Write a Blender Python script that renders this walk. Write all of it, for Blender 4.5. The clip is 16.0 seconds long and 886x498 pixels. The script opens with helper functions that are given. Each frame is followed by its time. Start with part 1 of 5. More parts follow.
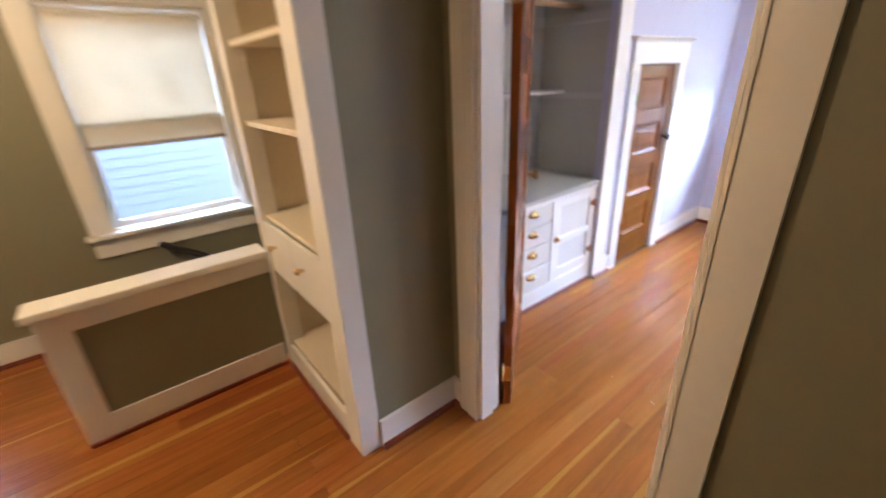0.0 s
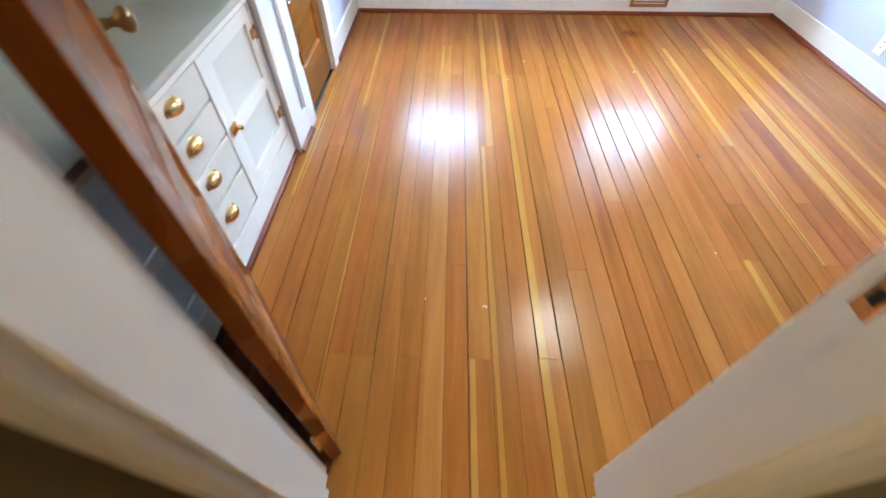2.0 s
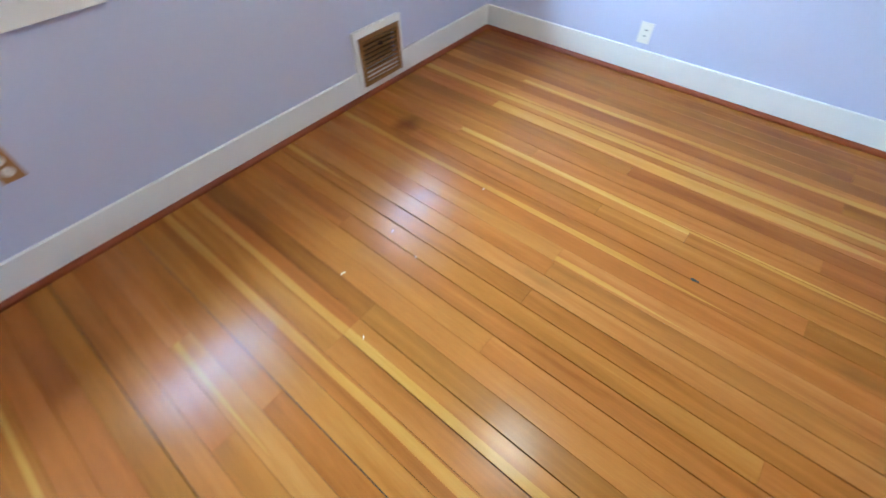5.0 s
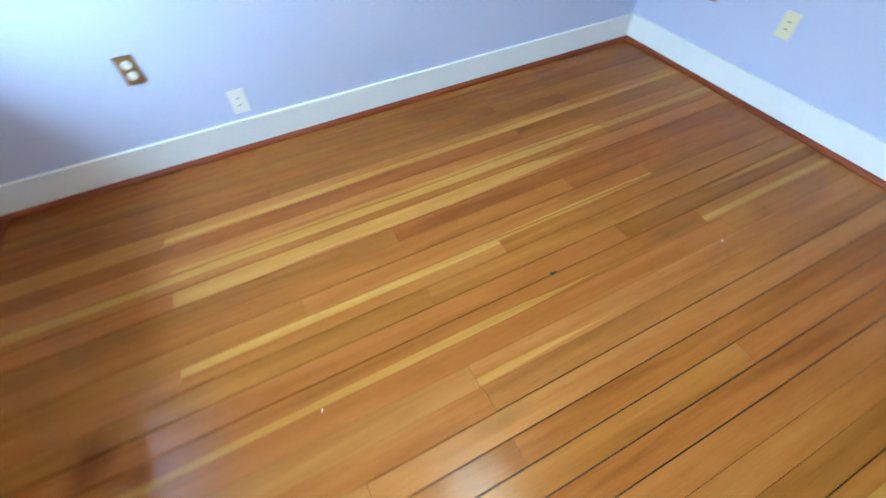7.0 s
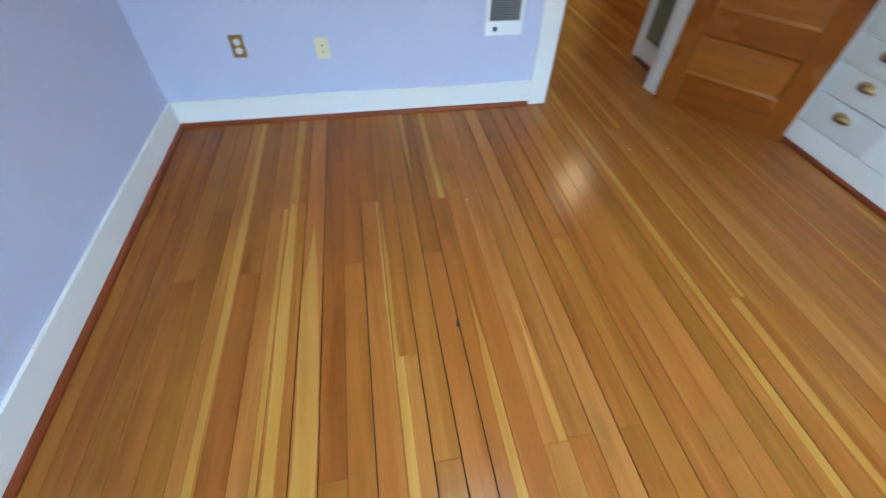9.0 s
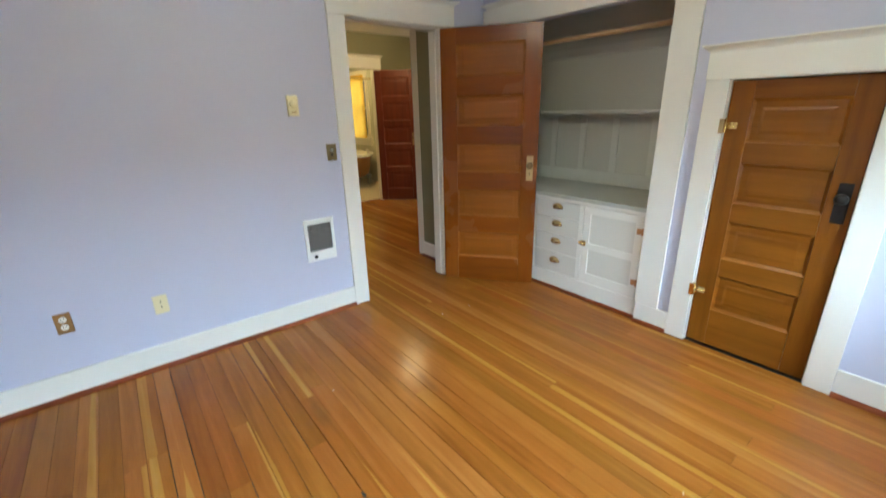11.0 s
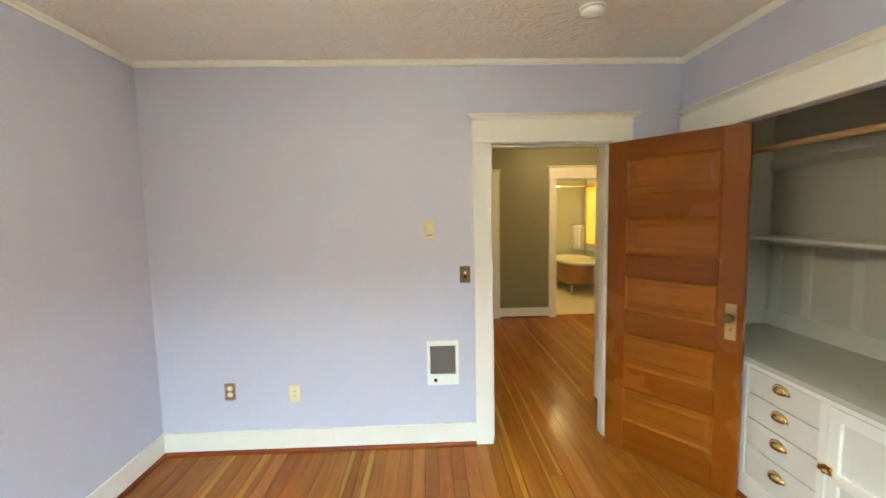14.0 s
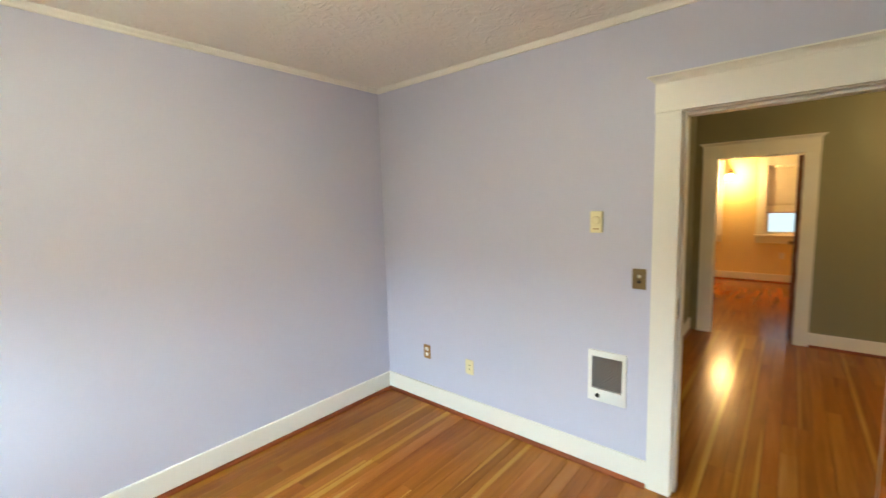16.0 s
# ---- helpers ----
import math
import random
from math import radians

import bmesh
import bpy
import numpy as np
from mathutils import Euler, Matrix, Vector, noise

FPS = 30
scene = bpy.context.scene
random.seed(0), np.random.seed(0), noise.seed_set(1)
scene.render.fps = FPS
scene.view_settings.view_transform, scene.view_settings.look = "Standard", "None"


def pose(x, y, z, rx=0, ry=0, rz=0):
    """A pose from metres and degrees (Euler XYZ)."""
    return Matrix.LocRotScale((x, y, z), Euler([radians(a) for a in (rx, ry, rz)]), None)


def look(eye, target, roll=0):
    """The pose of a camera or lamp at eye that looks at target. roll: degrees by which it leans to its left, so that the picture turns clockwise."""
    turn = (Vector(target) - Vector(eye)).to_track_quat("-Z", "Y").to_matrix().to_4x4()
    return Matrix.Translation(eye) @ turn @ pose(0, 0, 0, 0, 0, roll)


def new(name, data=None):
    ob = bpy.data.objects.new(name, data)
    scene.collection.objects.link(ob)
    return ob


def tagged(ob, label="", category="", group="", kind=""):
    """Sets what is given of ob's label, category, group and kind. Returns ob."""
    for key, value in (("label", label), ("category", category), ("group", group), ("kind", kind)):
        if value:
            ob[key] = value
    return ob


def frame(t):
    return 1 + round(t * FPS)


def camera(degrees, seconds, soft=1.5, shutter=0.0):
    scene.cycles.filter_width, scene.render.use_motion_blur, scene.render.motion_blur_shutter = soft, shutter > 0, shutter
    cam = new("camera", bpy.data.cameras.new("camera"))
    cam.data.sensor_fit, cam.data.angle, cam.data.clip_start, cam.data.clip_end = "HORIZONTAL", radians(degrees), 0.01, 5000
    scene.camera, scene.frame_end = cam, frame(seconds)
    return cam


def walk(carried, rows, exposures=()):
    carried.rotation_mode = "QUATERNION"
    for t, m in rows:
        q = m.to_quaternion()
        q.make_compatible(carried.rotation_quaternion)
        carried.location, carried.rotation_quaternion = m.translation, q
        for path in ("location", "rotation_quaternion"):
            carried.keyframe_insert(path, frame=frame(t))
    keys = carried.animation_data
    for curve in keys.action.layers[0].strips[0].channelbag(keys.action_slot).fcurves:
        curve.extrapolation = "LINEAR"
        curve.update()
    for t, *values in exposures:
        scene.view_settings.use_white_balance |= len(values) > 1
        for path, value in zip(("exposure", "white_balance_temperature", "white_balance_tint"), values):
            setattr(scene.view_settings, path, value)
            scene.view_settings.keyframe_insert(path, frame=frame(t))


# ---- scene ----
cam = camera(94.4, 16.0, shutter=0.5)
PATH = [
    (0, (1.57, -1.162, 1.55), (0.124, -0.025, 0.765), -2.5),
    (0.5, (1.241, -0.987, 1.473), (0.261, 0.415, 0.438), -2.1),
    (1, (1.016, -0.799, 1.457), (0.509, 0.649, 0.174), -3.0),
    (1.5, (0.905, -0.555, 1.404), (0.7, 0.815, -0.039), -2.6),
    (2, (0.82, -0.263, 1.366), (0.792, 1.025, -0.163), 0.2),
    (2.5, (0.765, 0.043, 1.345), (0.823, 1.314, -0.199), 1.4),
    (3, (0.8, 0.37, 1.322), (0.87, 1.659, -0.206), 0.8),
    (3.2, (0.798, 0.505, 1.305), (0.906, 1.806, -0.21), 1.0),
    (5.3, (0.903, 1.884, 1.298), (1.976, 2.526, -0.263), -0.9),
    (5.5, (0.982, 1.972, 1.297), (2.116, 2.483, -0.269), -0.4),
    (6, (1.158, 2.089, 1.255), (2.402, 2.308, -0.295), -2.0),
    (6.5, (1.313, 2.269, 1.28), (2.549, 2.088, -0.282), -1.7),
    (7, (1.532, 2.332, 1.275), (2.659, 1.794, -0.288), -1.7),
    (7.5, (1.76, 2.376, 1.281), (2.653, 1.52, -0.291), -1.8),
    (8, (1.997, 2.385, 1.305), (2.55, 1.281, -0.269), -0.8),
    (8.5, (2.206, 2.35, 1.296), (2.351, 1.076, -0.239), 1.1),
    (9, (2.384, 2.38, 1.315), (2.115, 1.054, -0.157), 2.0),
    (9.5, (2.469, 2.509, 1.326), (1.877, 1.218, -0.081), 2.0),
    (10, (2.559, 2.649, 1.359), (1.704, 1.36, 0.092), 1.0),
    (10.2, (2.645, 2.693, 1.372), (1.661, 1.378, 0.23), 0.6),
    (12.3, (2.647, 2.779, 1.567), (1.508, 1.151, 1.343), -1.6),
    (12.5, (2.548, 2.778, 1.576), (1.501, 1.09, 1.343), -1.6),
    (13, (2.282, 2.734, 1.589), (1.518, 0.899, 1.363), -1.8),
    (13.5, (1.996, 2.672, 1.572), (1.56, 0.727, 1.403), -1.9),
    (14, (1.679, 2.708, 1.59), (1.612, 0.717, 1.417), -1.1),
    (14.5, (1.425, 2.662, 1.595), (1.715, 0.693, 1.403), -1.1),
    (15, (1.155, 2.596, 1.612), (1.818, 0.72, 1.41), -1.5),
    (15.5, (0.909, 2.537, 1.618), (1.909, 0.819, 1.4), -1.7),
    (16, (0.831, 2.354, 1.618), (2.12, 0.841, 1.397), -1.6),
]
walk(cam, [(t, look(eye, target, roll)) for t, eye, target, roll in PATH],
     exposures=[(0.0, 0.6, 5200, 26), (1.0, 0.72, 5150, 17), (2.0, 0.55, 5150, 10), (3.0, 0.2, 5100, 9), (5.5, -0.04, 4850, 7), (7.0, -0.16, 4800, 5), (9.0, -0.4, 4950, 7), (10.2, -0.32, 5050, 7), (12.0, -0.2, 6600, 6), (14.0, 0.1, 6550, 5), (16.0, 0.0, 6500, 5)])

# ---- world, sun, lamps ----
world = bpy.data.worlds.new("sky")
scene.world = world
world.use_nodes = True
wn = world.node_tree
sky = wn.nodes.new("ShaderNodeTexSky")
sky.sky_type = "NISHITA"
sky.sun_disc = False
sky.sun_elevation = radians(48)
sky.sun_rotation = radians(90)
wn.links.new(sky.outputs["Color"], wn.nodes["Background"].inputs["Color"])
wn.nodes["Background"].inputs["Strength"].default_value = 0.05

sun_data = bpy.data.lights.new("sun", "SUN")
sun_data.energy, sun_data.angle, sun_data.color = 0.6, radians(12), (1.0, 0.96, 0.9)
sun = new("sun", sun_data)
sun.matrix_world = look((30, 0, 33), (0, 0, 0))


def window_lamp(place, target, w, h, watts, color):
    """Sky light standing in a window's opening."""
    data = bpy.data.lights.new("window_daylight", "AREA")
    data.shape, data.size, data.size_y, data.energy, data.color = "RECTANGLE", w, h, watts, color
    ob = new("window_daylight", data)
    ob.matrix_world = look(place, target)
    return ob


def bulb_lamp(name, place, watts, color, radius=0.05):
    data = bpy.data.lights.new(name, "POINT")
    data.energy, data.color, data.shadow_soft_size = watts, color, radius
    ob = new(name, data)
    ob.location = place
    return ob


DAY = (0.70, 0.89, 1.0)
WARM = (1.0, 0.60, 0.22)
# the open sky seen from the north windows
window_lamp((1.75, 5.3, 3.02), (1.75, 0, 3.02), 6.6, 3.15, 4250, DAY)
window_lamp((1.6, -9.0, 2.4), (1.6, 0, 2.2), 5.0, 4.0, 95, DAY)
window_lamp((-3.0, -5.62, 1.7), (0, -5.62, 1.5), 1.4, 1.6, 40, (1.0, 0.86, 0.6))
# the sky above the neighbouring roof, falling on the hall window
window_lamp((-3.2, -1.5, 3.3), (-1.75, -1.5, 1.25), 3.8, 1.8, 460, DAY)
bulb_lamp("hall_bulb", (-0.38, -1.95, 2.36), 46, (1.0, 0.69, 0.30), 0.15)
bulb_lamp("sconce_bulb", (1.73, -7.05, 1.95), 95, WARM)
bulb_lamp("bath_bulb", (-0.6, -4.6, 2.30), 42, (1.0, 0.70, 0.28))

# ---- materials ----
MATS = {}


def material(name, color, rough=0.5, vary=0.08, scale=3.0, grain=60.0, bump=0.02, metal=0.0, stretch=(1, 1, 1), dist=0.004, spec=0.5):
    m = bpy.data.materials.new(name)
    m.use_nodes = True
    nt = m.node_tree
    b = nt.nodes["Principled BSDF"]
    geo = nt.nodes.new("ShaderNodeNewGeometry")
    mp = nt.nodes.new("ShaderNodeMapping")
    mp.inputs["Scale"].default_value = stretch
    nt.links.new(geo.outputs["Position"], mp.inputs["Vector"])
    big = nt.nodes.new("ShaderNodeTexNoise")
    big.inputs["Scale"].default_value, big.inputs["Detail"].default_value = scale, 4
    fine = nt.nodes.new("ShaderNodeTexNoise")
    fine.inputs["Scale"].default_value, fine.inputs["Detail"].default_value = grain, 5
    for n in (big, fine):
        nt.links.new(mp.outputs["Vector"], n.inputs["Vector"])
    ramp = nt.nodes.new("ShaderNodeMix")
    ramp.data_type = "RGBA"
    ramp.inputs["A"].default_value = (*[c * (1 - vary) for c in color], 1)
    ramp.inputs["B"].default_value = (*[min(1, c * (1 + vary)) for c in color], 1)
    add = nt.nodes.new("ShaderNodeMath")
    add.operation = "MULTIPLY_ADD"
    add.inputs[1].default_value = 0.5
    half = nt.nodes.new("ShaderNodeMath")
    half.operation = "MULTIPLY"
    half.inputs[1].default_value = 0.5
    nt.links.new(fine.outputs["Fac"], half.inputs[0])
    nt.links.new(big.outputs["Fac"], add.inputs[0])
    nt.links.new(half.outputs[0], add.inputs[2])
    nt.links.new(add.outputs[0], ramp.inputs["Factor"])
    nt.links.new(ramp.outputs["Result"], b.inputs["Base Color"])
    rr = nt.nodes.new("ShaderNodeMapRange")
    rr.inputs["To Min"].default_value, rr.inputs["To Max"].default_value = rough * 0.85, min(1, rough * 1.15)
    nt.links.new(big.outputs["Fac"], rr.inputs["Value"])
    nt.links.new(rr.outputs["Result"], b.inputs["Roughness"])
    b.inputs["Metallic"].default_value = metal
    b.inputs["Specular IOR Level"].default_value = spec
    if bump:
        bp = nt.nodes.new("ShaderNodeBump")
        bp.inputs["Strength"].default_value, bp.inputs["Distance"].default_value = bump * 10, dist * 0.1
        nt.links.new(fine.outputs["Fac"], bp.inputs["Height"])
        nt.links.new(bp.outputs["Normal"], b.inputs["Normal"])
    MATS[name] = m
    return m


def wood(name, dark, mid, light, axis="Y", rough=0.3, ring=9.0, coat=0.0, spread=0.5, wavy=0.0, spec=0.5, hue=0.0, stains=(), top=1.0):
    """Sawn fir: streaks along one axis, tone shifted piece by piece."""
    m = bpy.data.materials.new(name)
    m.use_nodes = True
    nt = m.node_tree
    b = nt.nodes["Principled BSDF"]
    tc = nt.nodes.new("ShaderNodeTexCoord")
    info = nt.nodes.new("ShaderNodeObjectInfo")
    off = nt.nodes.new("ShaderNodeVectorMath")
    off.operation = "MULTIPLY_ADD"
    off.inputs[1].default_value = (7.3, 13.1, 5.7)
    rnd = nt.nodes.new("ShaderNodeCombineXYZ")
    for k in "XYZ":
        nt.links.new(info.outputs["Random"], rnd.inputs[k])
    nt.links.new(rnd.outputs[0], off.inputs[0])
    nt.links.new(tc.outputs["Object"], off.inputs[2])
    mp = nt.nodes.new("ShaderNodeMapping")
    s = {"X": (0.55, 9, 9), "Y": (9, 0.55, 9), "Z": (9, 9, 0.55)}[axis]
    mp.inputs["Scale"].default_value = s
    nt.links.new(off.outputs[0], mp.inputs["Vector"])
    streak = nt.nodes.new("ShaderNodeTexNoise")
    streak.inputs["Scale"].default_value, streak.inputs["Detail"].default_value = 2.2, 7
    streak.inputs["Distortion"].default_value = 0.6
    nt.links.new(mp.outputs["Vector"], streak.inputs["Vector"])
    fine = nt.nodes.new("ShaderNodeTexNoise")
    fine.inputs["Scale"].default_value, fine.inputs["Detail"].default_value = ring * 3, 3
    nt.links.new(mp.outputs["Vector"], fine.inputs["Vector"])
    blot = nt.nodes.new("ShaderNodeTexNoise")
    blot.inputs["Scale"].default_value, blot.inputs["Detail"].default_value = 2.4, 3
    nt.links.new(off.outputs[0], blot.inputs["Vector"])
    mixf = nt.nodes.new("ShaderNodeMath")
    mixf.operation = "MULTIPLY_ADD"
    mixf.inputs[1].default_value = 0.20
    nt.links.new(fine.outputs["Fac"], mixf.inputs[0])
    sc = nt.nodes.new("ShaderNodeMath")
    sc.operation = "MULTIPLY"
    sc.inputs[1].default_value = 0.80
    nt.links.new(streak.outputs["Fac"], sc.inputs[0])
    nt.links.new(sc.outputs[0], mixf.inputs[2])
    tone = nt.nodes.new("ShaderNodeMapRange")
    tone.inputs["To Min"].default_value, tone.inputs["To Max"].default_value = -0.5 * spread, 0.5 * spread
    nt.links.new(info.outputs["Random"], tone.inputs["Value"])
    tot = nt.nodes.new("ShaderNodeMath")
    tot.operation = "ADD"
    nt.links.new(mixf.outputs[0], tot.inputs[0])
    nt.links.new(tone.outputs["Result"], tot.inputs[1])
    bl = nt.nodes.new("ShaderNodeMath")
    bl.operation = "MULTIPLY_ADD"
    bl.inputs[1].default_value = 0.16
    nt.links.new(blot.outputs["Fac"], bl.inputs[0])
    nt.links.new(tot.outputs[0], bl.inputs[2])
    ramp = nt.nodes.new("ShaderNodeValToRGB")
    e = ramp.color_ramp.elements
    e[0].position, e[0].color = 0.30, (*dark, 1)
    e[1].position, e[1].color = top, (*light, 1)
    k = e.new(0.58)
    k.color = (*mid, 1)
    nt.links.new(bl.outputs[0], ramp.inputs["Fac"])
    color = ramp.outputs["Color"]
    if hue:
        sp = nt.nodes.new("ShaderNodeMath")
        sp.operation = "MULTIPLY"
        sp.inputs[1].default_value = 17.31
        nt.links.new(info.outputs["Random"], sp.inputs[0])
        fr = nt.nodes.new("ShaderNodeMath")
        fr.operation = "FRACT"
        nt.links.new(sp.outputs[0], fr.inputs[0])
        hr = nt.nodes.new("ShaderNodeMapRange")
        hr.inputs["To Min"].default_value, hr.inputs["To Max"].default_value = 0.5 - hue, 0.5 + hue
        nt.links.new(fr.outputs[0], hr.inputs["Value"])
        hs = nt.nodes.new("ShaderNodeHueSaturation")
        nt.links.new(hr.outputs["Result"], hs.inputs["Hue"])
        nt.links.new(color, hs.inputs["Color"])
        color = hs.outputs["Color"]
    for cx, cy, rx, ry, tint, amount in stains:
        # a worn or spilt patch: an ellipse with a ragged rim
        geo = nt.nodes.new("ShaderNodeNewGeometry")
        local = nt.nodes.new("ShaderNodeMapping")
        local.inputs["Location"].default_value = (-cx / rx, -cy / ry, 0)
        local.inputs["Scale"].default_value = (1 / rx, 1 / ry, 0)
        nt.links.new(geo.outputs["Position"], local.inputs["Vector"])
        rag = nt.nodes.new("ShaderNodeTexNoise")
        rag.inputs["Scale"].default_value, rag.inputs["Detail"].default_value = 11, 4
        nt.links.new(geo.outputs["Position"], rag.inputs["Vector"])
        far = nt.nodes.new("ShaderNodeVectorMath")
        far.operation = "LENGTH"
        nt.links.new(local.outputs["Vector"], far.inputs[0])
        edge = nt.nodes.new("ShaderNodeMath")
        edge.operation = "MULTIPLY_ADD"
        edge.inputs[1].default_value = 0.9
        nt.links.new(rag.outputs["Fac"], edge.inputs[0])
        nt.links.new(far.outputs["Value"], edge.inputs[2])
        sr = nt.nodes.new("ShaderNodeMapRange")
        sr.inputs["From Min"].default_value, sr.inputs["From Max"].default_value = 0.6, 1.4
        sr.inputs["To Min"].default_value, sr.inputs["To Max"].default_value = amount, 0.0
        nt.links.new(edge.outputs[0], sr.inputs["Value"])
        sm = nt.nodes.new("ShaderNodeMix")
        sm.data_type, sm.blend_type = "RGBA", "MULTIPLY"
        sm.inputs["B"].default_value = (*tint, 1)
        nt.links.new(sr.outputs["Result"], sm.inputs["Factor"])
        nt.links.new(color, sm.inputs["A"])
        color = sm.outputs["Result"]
    nt.links.new(color, b.inputs["Base Color"])
    b.inputs["Specular IOR Level"].default_value = spec
    rr = nt.nodes.new("ShaderNodeMapRange")
    rr.inputs["To Min"].default_value, rr.inputs["To Max"].default_value = rough * 0.85, rough * 1.2
    nt.links.new(blot.outputs["Fac"], rr.inputs["Value"])
    nt.links.new(rr.outputs["Result"], b.inputs["Roughness"])
    b.inputs["Coat Weight"].default_value = coat
    b.inputs["Coat Roughness"].default_value = rough * 0.7
    bp = nt.nodes.new("ShaderNodeBump")
    bp.inputs["Strength"].default_value, bp.inputs["Distance"].default_value = 0.12, 0.0006
    nt.links.new(streak.outputs["Fac"], bp.inputs["Height"])
    wave = nt.nodes.new("ShaderNodeBump")
    wave.inputs["Strength"].default_value, wave.inputs["Distance"].default_value = wavy, 0.0025
    nt.links.new(blot.outputs["Fac"], wave.inputs["Height"])
    nt.links.new(bp.outputs["Normal"], wave.inputs["Normal"])
    nt.links.new(wave.outputs["Normal"], b.inputs["Normal"])
    MATS[name] = m
    return m


LAV = material("lavender_paint", (0.525, 0.527, 0.65), 0.55, 0.03, 1.2, 220, 0.02)
OLIVE = material("olive_paint", (0.22, 0.21, 0.13), 0.5, 0.04, 1.2, 220, 0.02)
YELLOW = material("yellow_paint", (0.74, 0.56, 0.26), 0.55, 0.04, 1.2, 200, 0.02)
BATHP = material("bath_paint", (0.52, 0.52, 0.42), 0.5, 0.04, 1.2, 200, 0.02)
GREYW = material("soft_white_paint", (0.66, 0.64, 0.58), 0.42, 0.03, 4, 150, 0.006)
BATTEN = material("pale_grey_batten", (0.60, 0.58, 0.50), 0.45, 0.03, 4, 150, 0.006)
WHITE = material("white_trim", (0.78, 0.76, 0.70), 0.38, 0.03, 4, 150, 0.006)
CLOSET = material("closet_grey_paint", (0.52, 0.50, 0.42), 0.5, 0.04, 2, 160, 0.015)
COUNTER = material("counter_grey_paint", (0.45, 0.45, 0.39), 0.35, 0.05, 3, 160, 0.01)
CREAM = material("cream_plastic", (0.74, 0.66, 0.40), 0.35, 0.02, 5, 90, 0)
IVORY = material("ivory_plastic", (0.80, 0.76, 0.66), 0.35, 0.02, 5, 90, 0)
WHITEP = material("white_plastic", (0.82, 0.82, 0.80), 0.35, 0.02, 5, 90, 0)
BRASS = material("brass", (0.72, 0.53, 0.24), 0.2, 0.12, 12, 90, 0.01, metal=1.0)
ABRASS = material("aged_brass", (0.24, 0.17, 0.08), 0.33, 0.25, 18, 90, 0.02, metal=1.0)
COPPER = material("brown_copper", (0.50, 0.25, 0.11), 0.3, 0.25, 18, 90, 0.02, metal=1.0)
PLATE = material("dull_brass_plate", (0.50, 0.36, 0.16), 0.3, 0.25, 16, 90, 0.02, metal=1.0)
BRONZE = material("brown_bronze", (0.34, 0.19, 0.07), 0.4, 0.2, 14, 90, 0.02, metal=0.7)
DARK = material("dark_void", (0.012, 0.011, 0.010), 0.8, 0.1, 5, 50, 0)
STEEL = material("grey_steel", (0.35, 0.35, 0.34), 0.4, 0.1, 12, 120, 0.01, metal=0.8)
SHOE = wood("red_stained_wood", (0.105, 0.020, 0.004), (0.165, 0.034, 0.007), (0.23, 0.056, 0.011), "X", 0.4, spread=0.2, spec=0.22)
SHOEY = wood("red_stained_wood_long", (0.105, 0.020, 0.004), (0.165, 0.034, 0.007), (0.23, 0.056, 0.011), "Y", 0.4, spread=0.2, spec=0.22)
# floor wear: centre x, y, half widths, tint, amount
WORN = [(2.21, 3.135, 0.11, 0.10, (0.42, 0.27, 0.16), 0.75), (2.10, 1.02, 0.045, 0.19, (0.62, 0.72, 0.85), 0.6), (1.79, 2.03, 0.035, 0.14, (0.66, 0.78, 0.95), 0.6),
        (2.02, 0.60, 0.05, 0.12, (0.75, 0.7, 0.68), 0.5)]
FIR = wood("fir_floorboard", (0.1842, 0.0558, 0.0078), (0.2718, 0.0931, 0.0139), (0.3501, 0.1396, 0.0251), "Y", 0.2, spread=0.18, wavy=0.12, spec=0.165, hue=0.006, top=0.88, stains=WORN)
# darker stock; along the east wall its tone also carries the weaker light
FIRD = wood("fir_dark_board", (0.1407, 0.0398, 0.0063), (0.2162, 0.0700, 0.0099), (0.2866, 0.1068, 0.0176), "Y", 0.2, spread=0.16, wavy=0.12, spec=0.165, hue=0.006, top=0.88, stains=WORN)
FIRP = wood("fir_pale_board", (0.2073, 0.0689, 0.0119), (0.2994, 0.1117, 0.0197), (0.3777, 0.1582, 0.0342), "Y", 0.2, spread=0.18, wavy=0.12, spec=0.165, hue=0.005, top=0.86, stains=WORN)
SAP = wood("fir_sapwood", (0.2947, 0.1232, 0.0161), (0.3751, 0.1768, 0.0286), (0.4465, 0.2340, 0.0491), "Y", 0.2, spread=0.2, wavy=0.12, spec=0.165, hue=0.003, top=0.85)
DOORV = wood("fir_door_stile", (0.128, 0.031, 0.003), (0.168, 0.043, 0.003), (0.21, 0.060, 0.005), "Z", 0.26, spread=0.15, spec=0.26)
DOORH = wood("fir_door_rail", (0.128, 0.031, 0.003), (0.168, 0.043, 0.003), (0.21, 0.060, 0.005), "X", 0.26, spread=0.15, spec=0.26)
PANEL = wood("fir_door_panel", (0.155, 0.043, 0.003), (0.205, 0.061, 0.004), (0.265, 0.087, 0.008), "X", 0.3, spread=0.25, spec=0.26)
LOWV = wood("fir_low_door_stile", (0.1061, 0.0313, 0.0026), (0.1653, 0.0548, 0.0043), (0.2262, 0.0853, 0.0087), "Z", 0.3, spread=0.15, spec=0.25)
LOWH = wood("fir_low_door_rail", (0.1061, 0.0313, 0.0026), (0.1653, 0.0548, 0.0043), (0.2262, 0.0853, 0.0087), "X", 0.3, spread=0.15, spec=0.25)
LOWP = wood("fir_low_door_panel", (0.1261, 0.0383, 0.0026), (0.1870, 0.0635, 0.0052), (0.2479, 0.0940, 0.0096), "X", 0.3, spread=0.25, spec=0.25)
